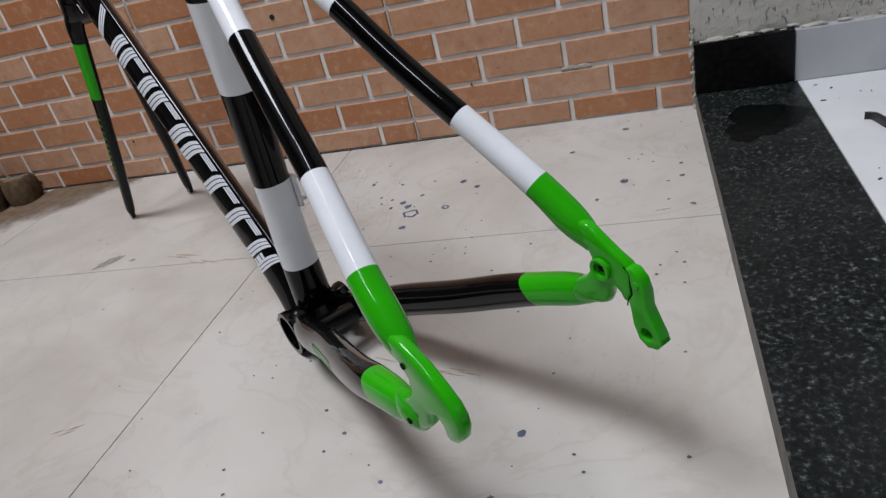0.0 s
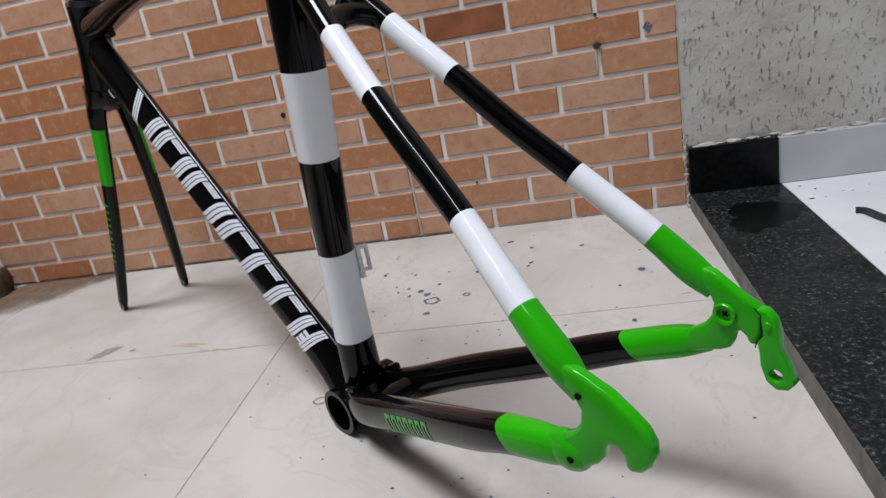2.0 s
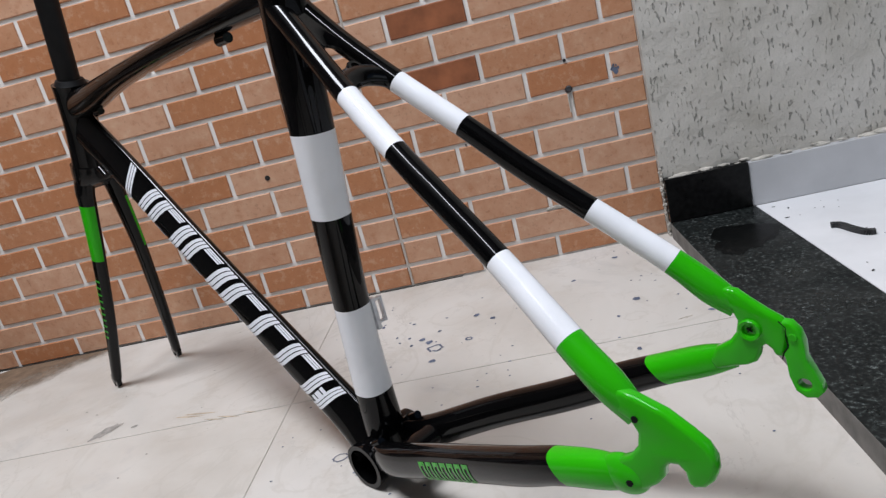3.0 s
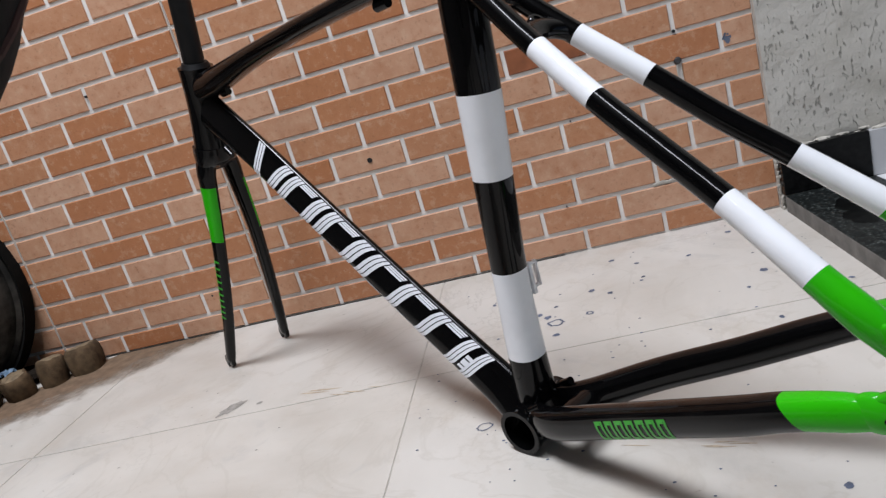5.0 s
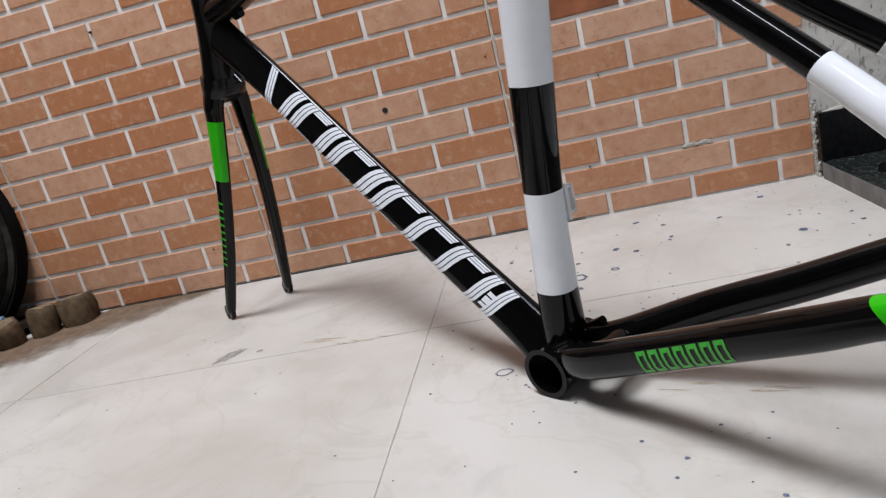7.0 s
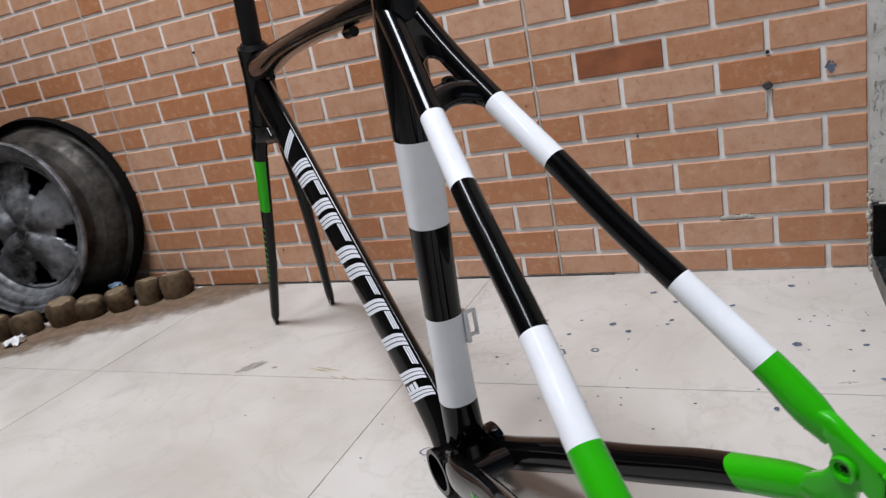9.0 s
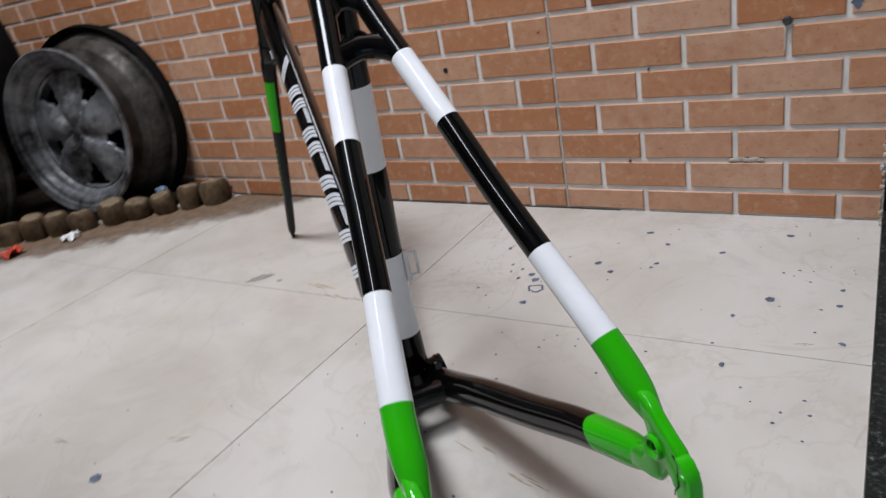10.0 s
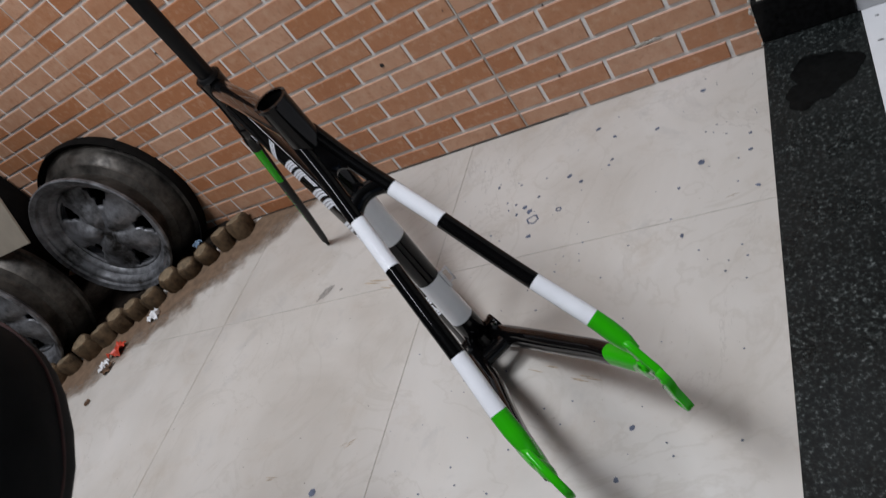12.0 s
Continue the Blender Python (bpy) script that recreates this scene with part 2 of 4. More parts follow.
# ---- mesh helpers ----
def finish(name, bm, mats, parent=None, label="", smooth=False, sharp=35):
    bmesh.ops.recalc_face_normals(bm, faces=bm.faces)
    if smooth:
        lim = radians(sharp)
        for f in bm.faces:
            f.smooth = True
        for e in bm.edges:
            if len(e.link_faces) == 2 and e.calc_face_angle(0) > lim:
                e.smooth = False
    me = bpy.data.meshes.new(name)
    bm.to_mesh(me)
    bm.free()
    for m in mats if isinstance(mats, (list, tuple)) else [mats]:
        me.materials.append(m)
    ob = new(name, me)
    if parent:
        ob.parent = parent
    if label:
        ob["label"] = label
    return ob


def part(name, bm, material, parent, label="", smooth=True, sharp=35):
    return finish(name, bm, material, parent, label, smooth, sharp)


def thing(name, label, category, at=None, group="", kind=""):
    ob = new(name)
    ob.empty_display_size = 0.05
    if at is not None:
        ob.matrix_world = at
    return tagged(ob, label, category, group, kind)


def box(bm, x0, x1, y0, y1, z0, z1, bevel=0.0, mat=0):
    r = bmesh.ops.create_cube(bm, size=1, matrix=Matrix.Translation(((x0 + x1) / 2, (y0 + y1) / 2, (z0 + z1) / 2))
                              @ Matrix.Diagonal((x1 - x0, y1 - y0, z1 - z0, 1)))
    fs = {f for v in r["verts"] for f in v.link_faces}
    if bevel:
        out = bmesh.ops.bevel(bm, geom=list({e for f in fs for e in f.edges}), offset=bevel, segments=2, affect="EDGES", profile=0.6)
        fs |= set(out["faces"])
    for f in fs:
        if f.is_valid:
            f.material_index = mat
    return bm


def cylinder(bm, a, b, r0, r1=None, n=20, cap=True, mat=0):
    a, b = Vector(a), Vector(b)
    d = b - a
    r1 = r0 if r1 is None else r1
    m = Matrix.Translation((a + b) / 2) @ d.to_track_quat("Z", "Y").to_matrix().to_4x4()
    r = bmesh.ops.create_cone(bm, cap_ends=cap, segments=n, radius1=r0, radius2=r1, depth=d.length, matrix=m)
    for f in {f for v in r["verts"] for f in v.link_faces}:
        f.material_index = mat
    return bm


def lathe(bm, profile, n=48, mat=0, closed=False):
    """Turns (radius, height) pairs round the z axis."""
    rings = [[bm.verts.new((r * math.cos(2 * math.pi * i / n), r * math.sin(2 * math.pi * i / n), h)) for i in range(n)] for r, h in profile]
    pairs = list(zip(rings, rings[1:])) + ([(rings[-1], rings[0])] if closed else [])
    for a, b in pairs:
        for i in range(n):
            f = bm.faces.new((a[i], a[(i + 1) % n], b[(i + 1) % n], b[i]))
            f.material_index = mat
    return bm


def plate(bm, outline, t0, t1, place, holes=(), bevel=0.0):
    """An extruded outline of (u, v) pairs with round holes (u, v, radius); place(u, w, v) gives the point at depth w."""
    loops = [list(outline)] + [[(u + r * math.cos(k * math.pi / 8), v + r * math.sin(k * math.pi / 8)) for k in range(16)] for u, v, r in holes]
    edges = []
    for lp in loops:
        vs = [bm.verts.new(place(u, t0, v)) for u, v in lp]
        edges += [bm.edges.new((vs[i], vs[(i + 1) % len(vs)])) for i in range(len(vs))]
    res = bmesh.ops.triangle_fill(bm, use_beauty=True, use_dissolve=False, edges=edges)
    faces = [g for g in res["geom"] if isinstance(g, bmesh.types.BMFace)]
    bmesh.ops.dissolve_limit(bm, angle_limit=0.01, verts=list({v for f in faces for v in f.verts}), edges=list({e for f in faces for e in f.edges}))
    faces = list(bm.faces)
    ext = bmesh.ops.extrude_face_region(bm, geom=faces)
    step = place(0, t1, 0) - place(0, t0, 0)
    bmesh.ops.translate(bm, verts=[g for g in ext["geom"] if isinstance(g, bmesh.types.BMVert)], vec=step)
    bmesh.ops.recalc_face_normals(bm, faces=bm.faces)
    if bevel:
        es = [e for e in bm.edges if len(e.link_faces) == 2 and e.calc_face_angle(0) > radians(70)]
        bmesh.ops.bevel(bm, geom=es, offset=bevel, segments=3, affect="EDGES", profile=0.5)
    return bm


def smooth_path(pts, k=6):
    """Catmull-Rom through the points: k steps a span. Values may have any length."""
    p = [np.array(q, float) for q in pts]
    p = [2 * p[0] - p[1]] + p + [2 * p[-1] - p[-2]]
    out = []
    for i in range(1, len(p) - 2):
        for j in range(k):
            u = j / k
            out.append(0.5 * (2 * p[i] + (p[i + 1] - p[i - 1]) * u + (2 * p[i - 1] - 5 * p[i] + 4 * p[i + 1] - p[i + 2]) * u * u
                              + (3 * p[i] - p[i - 1] - 3 * p[i + 1] + p[i + 2]) * u ** 3))
    out.append(p[-2])
    return out


# ---- the setting ----
PITCH, COURSE, FIRST, MODULE, END = 0.1357, 0.0475, 0.0405, 0.475, 0.617
GROUT_W = 0.0068

wall = finish("wall_brick", box(bmesh.new(), -3.0, END, 0.0, 0.16, -0.02, 2.8), GROUT)
tagged(wall, "brick-patterned ceramic tile wall with pale grey grout", "wall", kind="structure")


def brick_mesh(name, w, h, mat=None):
    bm = bmesh.new()
    d, e = 0.0025, 0.0018
    outer = [bm.verts.new((x, 0, z)) for x, z in ((0, 0), (w, 0), (w, h), (0, h))]
    inner = [bm.verts.new((x, -d, z)) for x, z in ((e, e), (w - e, e), (w - e, h - e), (e, h - e))]
    for i in range(4):
        bm.faces.new((outer[i], outer[(i + 1) % 4], inner[(i + 1) % 4], inner[i]))
    bm.faces.new(inner)
    bmesh.ops.recalc_face_normals(bm, faces=bm.faces)
    me = bpy.data.meshes.new(name)
    bm.to_mesh(me)
    bm.free()
    me.materials.append(mat or BRICK)
    return me


def brick_places():
    """Lower left corner, width and height of every brick, row by row and module by module."""
    for row in range(-1, 54):
        z0 = FIRST + row * COURSE + GROUT_W / 2
        z1 = FIRST + (row + 1) * COURSE - GROUT_W / 2
        z0 = max(z0, 0.003)
        if z1 > 2.58:
            break
        for mod in range(-7, 1):
            x = 0.158 + mod * MODULE
            cuts = [0, 1, 2, 3, 3.5] if row % 2 else [0, 0.5, 1.5, 2.5, 3.5]
            for a, b in zip(cuts, cuts[1:]):
                xa = x + a * PITCH + (0.0022 if a == 0 else GROUT_W / 2)
                xb = x + b * PITCH - (0.0022 if b == 3.5 else GROUT_W / 2)
                if xa > -2.95:
                    yield xa, min(xb, END - 0.001), z0, z1


seams = bmesh.new()
for mod in range(-6, 1):
    box(seams, 0.158 + mod * MODULE - 0.0015, 0.158 + mod * MODULE + 0.0015, -0.0016, 0.001, 0.004, 2.5)
part("tile_seams", seams, SEAM, wall, "darker seams between tile sheets", False)

# solid dark strip whose colour stands for the shade in the gap
gap_line = bmesh.new()
box(gap_line, -3.0, 0.25, -0.0036, 0.0, -0.004, 0.0034)
for v in gap_line.verts:
    if v.co.x > 0 and v.co.z > 0:
        v.co.z = 0.0004
part("gap_shade_strip", gap_line, GAP_SHADE, wall, "dark strip standing for the shaded gap under the tiles", False)

floor = finish("floor", box(bmesh.new(), -3.0, END, -3.6, 0.0, -0.12, -0.0012), JOINT)
tagged(floor, "cream stone floor of large square tiles", "floor", kind="structure")

stucco = bmesh.new()
box(stucco, END, 3.2, -0.012, 0.16, -0.02, 2.8)
tagged(finish("wall_render", stucco, STUCCO), "rough pitted grey cement render wall", "wall", kind="structure")

ledge = tagged(finish("floor_raised", box(bmesh.new(), 0.757, 3.2, -3.6, -0.028, -0.12, 0.026, 0.001), WHITE_FLOOR), "white raised floor with black specks", "floor", kind="structure")
slab = bmesh.new()
box(slab, 0.6175, 0.756, -3.6, -0.03, -0.12, 0.0265, 0.0015)
for v in slab.verts:
    if v.co.x < 0.65:
        v.co.x -= 0.009 * (v.co.y + 0.03)
for f in slab.faces:
    if f.normal.x < -0.5:
        f.material_index = 1
strip = tagged(finish("granite_threshold", slab, [GRANITE, GRANITE_EDGE]), "worn black granite threshold strip", "threshold", kind="structure")
skirt = tagged(finish("baseboard_black", box(bmesh.new(), 0.618, 0.752, -0.031, -0.012, 0.0265, 0.102, 0.0012), POLISHED), "polished black granite baseboard piece", "baseboard", kind="structure")
skirt2 = tagged(finish("baseboard_grey", box(bmesh.new(), 0.753, 3.2, -0.028, -0.012, 0.026, 0.100, 0.001), GREY_SKIRT), "pale grey baseboard", "baseboard", kind="structure")
rough = bmesh.new()
rnd = random.Random(4)
for k in range(120):
    x = rnd.uniform(0.625, 2.0)
    s = rnd.uniform(0.003, 0.009)
    bmesh.ops.create_icosphere(rough, subdivisions=1, radius=s, matrix=Matrix.Translation((x, -0.014 - rnd.uniform(0, 0.008), 0.101 + rnd.uniform(-0.001, 0.004))) @ Matrix.Diagonal((2.2, 0.8, 0.5, 1)))
for k in range(30):
    s = rnd.uniform(0.0015, 0.004)
    bmesh.ops.create_icosphere(rough, subdivisions=1, radius=s, matrix=Matrix.Translation((0.6165 + rnd.uniform(-0.003, 0.003), -0.010 - rnd.uniform(0, 0.012), rnd.uniform(0.0, 0.12))) @ Matrix.Diagonal((1, 0.8, 1.4, 1)))
tagged(finish("mortar_crumbs", rough, MORTAR), "lumpy grey mortar left along the baseboard", "mortar", kind="stuff")

# unseen walls, added to close the yard and kept dark for its reflections
tagged(finish("wall_left", box(bmesh.new(), -3.16, -3.0, -3.76, 0.16, -0.12, 2.9), PLASTER), "unseen plain side wall, added to close the yard", "wall", kind="structure")
tagged(finish("wall_back", box(bmesh.new(), -3.0, 1.6, -3.76, -3.6, -0.12, 2.9), PLASTER), "unseen plain rear wall, added to close the yard", "wall", kind="structure")
tagged(finish("wall_right", box(bmesh.new(), 3.2, 3.36, -0.8, 0.16, -0.12, 2.9), PLASTER), "unseen plain side wall, added to close the yard", "wall", kind="structure")
# unseen roof, added to block the sky around the openings
roof = bmesh.new()
for x0, x1, y0, y1 in ((-3.0, -1.05, -3.7, 0.16), (0.37, 3.3, -3.7, 0.16), (-1.05, 0.37, -3.7, -2.22), (-1.05, 0.37, -0.52, 0.16),
                       (-1.05, 0.09, -2.22, -1.18), (0.09, 0.37, -1.02, -0.52)):
    box(roof, x0, x1, y0, y1, 2.8, 2.9)
tagged(finish("ceiling", roof, ROOF), "unseen dark roof with openings, added to shape the sky light", "ceiling", kind="structure")


# ---- bicycle frame ----
# Side drawing: s runs back from the fork tips, lat to the bike's left, z up; U turns drawing units into metres.
U = 1.055
bike = thing("bicycle_frame", "glossy black bicycle frame with white bands and green ends, no wheels", "bicycle frame",
             pose(-0.2943, -0.1530, 0, 0, 0, -39.02))


def bp(s, lat, z):
    return Vector((s * U, -lat * U, z * U))


class Tube:
    """A bent tube of changing oval section; points are (s, lat, z, half height, half width); taper narrows the upper side."""

    def __init__(self, pts, k=6, power=2.0, taper=0.0):
        self.rows, self.k, self.power, self.taper = smooth_path(pts, k), k, power, taper
        self.c = [bp(*r[:3]) for r in self.rows]
        self.frames = []
        for i, c in enumerate(self.c):
            tan = (self.c[min(i + 1, len(self.c) - 1)] - self.c[max(i - 1, 0)]).normalized()
            side = Vector((0, -1, 0))
            side = (side - tan * side.dot(tan)).normalized()
            up = side.cross(tan)
            if up.z < 0:
                up = -up
            self.frames.append((side, up))

    def point(self, u, a, lift=0.0):
        """The surface at u (in control spans) and angle a: 0 faces the bike's left, 90 degrees up."""
        x = min(max(u * self.k, 0), len(self.c) - 1.001)
        i, w = int(x), x - int(x)

        def at(j):
            side, up = self.frames[j]
            ca, sa = math.cos(a), math.sin(a)
            e = 2 / self.power
            h, b = self.rows[j][3] * U + lift, self.rows[j][4] * U + lift
            rise = math.copysign(abs(sa) ** e, sa)
            return self.c[j] + side * (math.copysign(abs(ca) ** e, ca) * b * (1 - self.taper * rise)) + up * (rise * h)
        return at(i).lerp(at(i + 1), w)

    def mesh(self, bands=(), n=28, caps=True, u0=0.0, u1=None, outer=0, slant=0.0):
        """bands: (u, material) from that place on; slant sets the paint edge further along on the underside."""
        bm = bmesh.new()
        u1 = (len(self.c) - 1) / self.k if u1 is None else u1
        us = sorted({round(i / self.k, 5) for i in range(len(self.c)) if u0 <= i / self.k <= u1} | {round(b[0], 5) for b in bands if u0 < b[0] < u1} | {u0, u1})
        edges = [b[0] for b in bands if u0 < b[0] < u1] if slant else []
        us = [u for u in us if all(abs(u - e) < 1e-4 or abs(u - e) > slant * 1.3 for e in edges)]
        rings = [[bm.verts.new(self.point(u - (slant * math.sin(2 * math.pi * i / n) if any(abs(u - e) < 1e-4 for e in edges) else 0), 2 * math.pi * i / n)) for i in range(n)] for u in us]
        for u, a, b in zip(us, rings, rings[1:]):
            mat = 0
            for at, m in bands:
                if u >= at - 1e-4:
                    mat = m
            for i in range(n):
                f = bm.faces.new((a[i], a[(i + 1) % n], b[(i + 1) % n], b[i]))
                f.material_index = mat if not outer or outer * math.cos(2 * math.pi * (i + 0.5) / n) > (-0.25 if outer > 0 else 0.30) else 0
        if caps:
            for ring, mat in ((rings[0], 0), (rings[-1], bands[-1][1] if bands else 0)):
                f = bm.faces.new(ring)
                f.material_index = mat
        return bm

    def patch(self, bm, u0, u1, a0, a1, lift=0.0004, nu=2, na=2):
        g = [[bm.verts.new(self.point(u0 + (u1 - u0) * i / nu, a0 + (a1 - a0) * j / na, lift)) for j in range(na + 1)] for i in range(nu + 1)]
        for i in range(nu):
            for j in range(na):
                bm.faces.new((g[i][j], g[i + 1][j], g[i + 1][j + 1], g[i][j + 1]))


PAINTS = [BLACK, WHITE, GREEN]

head = Tube([(0.1135, 0, 0.338, 0.0275, 0.0260), (0.120, 0, 0.358, 0.0250, 0.0240), (0.132, 0, 0.398, 0.0225, 0.0215), (0.143, 0, 0.434, 0.0228, 0.0222), (0.1465, 0, 0.4455, 0.0235, 0.0228)])
part("head_tube", head.mesh(), PAINTS, bike, "black gloss head tube")
cup = bmesh.new()
cylinder(cup, bp(0.1473, 0, 0.445), bp(0.1490, 0, 0.4505), 0.0196 * U, 0.0165 * U, 28)
part("headset_cup", cup, STEERER, bike)
steer = bmesh.new()
cylinder(steer, bp(0.1460, 0, 0.4455), bp(0.2180, 0, 0.690), 0.0137 * U, None, 28)
part("steerer_tube", steer, STEERER, bike, "uncut matt black steerer tube")

top = Tube([(0.150, 0, 0.417, 0.019, 0.017), (0.200, 0, 0.420, 0.0170, 0.0165), (0.300, 0, 0.430, 0.0125, 0.016), (0.420, 0, 0.4375, 0.0105, 0.0155), (0.540, 0, 0.442, 0.0105, 0.015), (0.640, 0, 0.445, 0.0125, 0.014)], power=2.4)
part("top_tube", top.mesh(), PAINTS, bike)

down = Tube([(0.138, 0, 0.397, 0.0265, 0.0140), (0.185, 0, 0.3620, 0.0240, 0.0138), (0.245, 0, 0.3160, 0.0222, 0.0136), (0.345, 0, 0.2325, 0.0218, 0.0136), (0.464, 0, 0.1345, 0.0218, 0.0140), (0.562, 0, 0.0580, 0.0215, 0.0165), (0.600, 0, 0.028, 0.0215, 0.021)], power=2.7, taper=0.55)
down_tube = part("down_tube", down.mesh(), PAINTS, bike, "black gloss down tube with white striped graphics")

seat = Tube([(0.6085, -0.0010, 0.0300, 0.0190, 0.0189), (0.6095, -0.0010, 0.0900, 0.0172, 0.0175), (0.6155, -0.0010, 0.1780, 0.0152, 0.0164), (0.6250, -0.0010, 0.2640, 0.0172, 0.0170), (0.6340, -0.0010, 0.3370, 0.0190, 0.0177), (0.6410, -0.0010, 0.4050, 0.0192, 0.0175), (0.6470, -0.0010, 0.4450, 0.0188, 0.0171), (0.6530, -0.0010, 0.4890, 0.0182, 0.0167)], power=2.3)
part("seat_tube", seat.mesh([(0, 0), (1, 1), (2, 0), (3, 1), (4, 0)], caps=False), PAINTS, bike, "seat tube banded black and white")
bore = bmesh.new()
cylinder(bore, bp(0.6475, 0, 0.445), bp(0.6530, 0, 0.4890), 0.0160 * U, None, 28, False)
cylinder(bore, bp(0.6475, 0, 0.4445), bp(0.6478, 0, 0.4465), 0.0160 * U, None, 28, True)
part("seat_tube_bore", bore, HOLE_SHADE, bike)
collar = bmesh.new()
tor = [(0.0158 * U, 0), (0.0186 * U, 0.0), (0.0188 * U, 0.004), (0.0158 * U, 0.004)]
lathe(collar, tor, 28, closed=True)
bmesh.ops.transform(collar, matrix=Matrix.Translation(bp(0.6525, 0, 0.4855)) @ pose(0, 0, 0, 0, 8, 0), verts=collar.verts)
part("seat_tube_rim", collar, BLACK, bike)

shell = bmesh.new()
R_BB = 0.0228 * U
for s0, s1, r0, r1 in ((-0.0345, -0.029, 1.0, 1.0), (-0.029, -0.026, 1.0, 0.93), (-0.026, 0.026, 0.93, 0.93), (0.026, 0.029, 0.93, 1.0), (0.029, 0.0345, 1.0, 1.0)):
    cylinder(shell, bp(0.608, s0, 0.0233), bp(0.608, s1, 0.0233), R_BB * r0, R_BB * r1, 36, False)
bmesh.ops.remove_doubles(shell, verts=shell.verts, dist=1e-5)
for lat in (-0.0345, 0.0345):
    rim = [bp(0.608, lat, 0.0233) + Vector((math.cos(a) * r, 0, math.sin(a) * r)) for r in (R_BB, R_BB * 0.80) for a in [2 * math.pi * i / 36 for i in range(36)]]
    vs = [shell.verts.new(p) for p in rim]
    back = [shell.verts.new(v.co + Vector((0, math.copysign(0.03, lat), 0))) for v in vs[36:]]
    for i in range(36):
        j = (i + 1) % 36
        shell.faces.new((vs[i], vs[j], vs[36 + j], vs[36 + i]))
        shell.faces.new((vs[36 + i], vs[36 + j], back[j], back[i]))
bmesh.ops.remove_doubles(shell, verts=shell.verts, dist=1e-5)
part("bottom_bracket_shell", shell, BLACK, bike, "open black bottom bracket shell resting on the floor")


for lat in (-0.024, 0.024):
    guide = bmesh.new()
    cylinder(guide, bp(0.620, lat, 0.044), bp(0.634, lat, 0.052), 0.0050 * U, 0.004 * U, 14)
    cylinder(guide, bp(0.615, lat * 0.9, 0.038), bp(0.622, lat, 0.046), 0.0070 * U, 0.0058 * U, 14)
    part("cable_guide", guide, BLACK, bike)


def stays(sign):
    o = -0.002
    rise = (0.0320, 0.0420, 0.0660, 0.0928, 0.1132, 0.1268, 0.1352, 0.1390) if sign > 0 else (0.0300, 0.0390, 0.0662, 0.0885, 0.1080, 0.1208, 0.1318, 0.1385)
    run = (0.622, 0.655, 0.723, 0.790, 0.842, 0.876, 0.908, 0.928)
    across = (0.0200, 0.0285, 0.0385, 0.0520, 0.0615, 0.0655, 0.0680, 0.0690)
    tall = (0.0158, 0.0153, 0.0143, 0.0134, 0.0128, 0.0115, 0.0112, 0.0085)
    wide = (0.0100, 0.0125, 0.0122, 0.0118, 0.0112, 0.0106, 0.0085, 0.0050)
    chain = Tube([(a, (o if k > 1 else 0) + sign * b, c, h, w) for k, (a, b, c, h, w) in enumerate(zip(run, across, rise, tall, wide))], power=2.4)
    c = part("chainstay", chain.mesh([(0, 0), (5.12 if sign > 0 else 4.95, 2)], slant=0.17), PAINTS, bike, "black chainstay with a green end")
    d = 0.0 if sign > 0 else -0.004
    back = Tube([(0.645, o + sign * 0.009, 0.436, 0.0095, 0.009), (0.682, o + sign * 0.0155, 0.398, 0.0085, 0.0086), (0.722, o + sign * 0.0245, 0.360, 0.0085, 0.0086), (0.768, o + sign * 0.0345, 0.3195, 0.0085, 0.0086), (0.810, o + sign * 0.0430, 0.2855 + d, 0.0085, 0.0086),
                 (0.851, o + sign * 0.0510, 0.2525 + d, 0.0085, 0.0086), (0.8985, o + sign * 0.0620, 0.2120 + d, 0.0090, 0.0092), (0.921, o + sign * 0.0655, 0.1915 + d, 0.0102, 0.0090), (0.936, o + sign * 0.0665, 0.1760, 0.0085, 0.0050)], power=2.1)
    part("seatstay", back.mesh([(0, 0), (2, 1), (3, 0), (5, 1), (6, 2)]), PAINTS, bike, "seatstay banded black, white and green")
    return c, chain, back


left_chain, left_tube, left_back = stays(1)
right_chain, right_tube, right_back = stays(-1)


def place_at(lat):
    return lambda u, w, v: bp(u, lat + w, v)


drop_l = bmesh.new()
plate(drop_l, [(0.9186, 0.1850), (0.9280, 0.1905), (0.9369, 0.1885), (0.9526, 0.1826), (0.9640, 0.1750), (0.9715, 0.1690), (0.9750, 0.1625), (0.9752, 0.1555), (0.9728, 0.1490), (0.9677, 0.1435), (0.9620, 0.1415), (0.9588, 0.1440),
               (0.9580, 0.1500), (0.9552, 0.1530), (0.9510, 0.1525), (0.9474, 0.1490), (0.9462, 0.1430), (0.9420, 0.1375), (0.9350, 0.1320), (0.9270, 0.1262), (0.9199, 0.1242), (0.9160, 0.1300), (0.9165, 0.1400), (0.9209, 0.1472), (0.9280, 0.1512),
               (0.9336, 0.1584), (0.9352, 0.1670), (0.9318, 0.1735), (0.9255, 0.1770)],
      -0.0040, 0.0040, lambda u, w, v: bp(u + 0.0020, 0.0672 + w, v + 0.0028), bevel=0.0030)
left_drop = part("dropout", drop_l, GREEN, bike, "green dropout plate with an open axle slot", True, 55)
knuckle = bmesh.new()
bmesh.ops.create_uvsphere(knuckle, u_segments=28, v_segments=18, radius=1, matrix=Matrix.Translation(bp(0.9230, 0.0668, 0.1385)) @ Matrix.Diagonal((0.0150 * U, 0.0072 * U, 0.0122 * U, 1)))
part("eyelet_boss", knuckle, GREEN, left_drop)
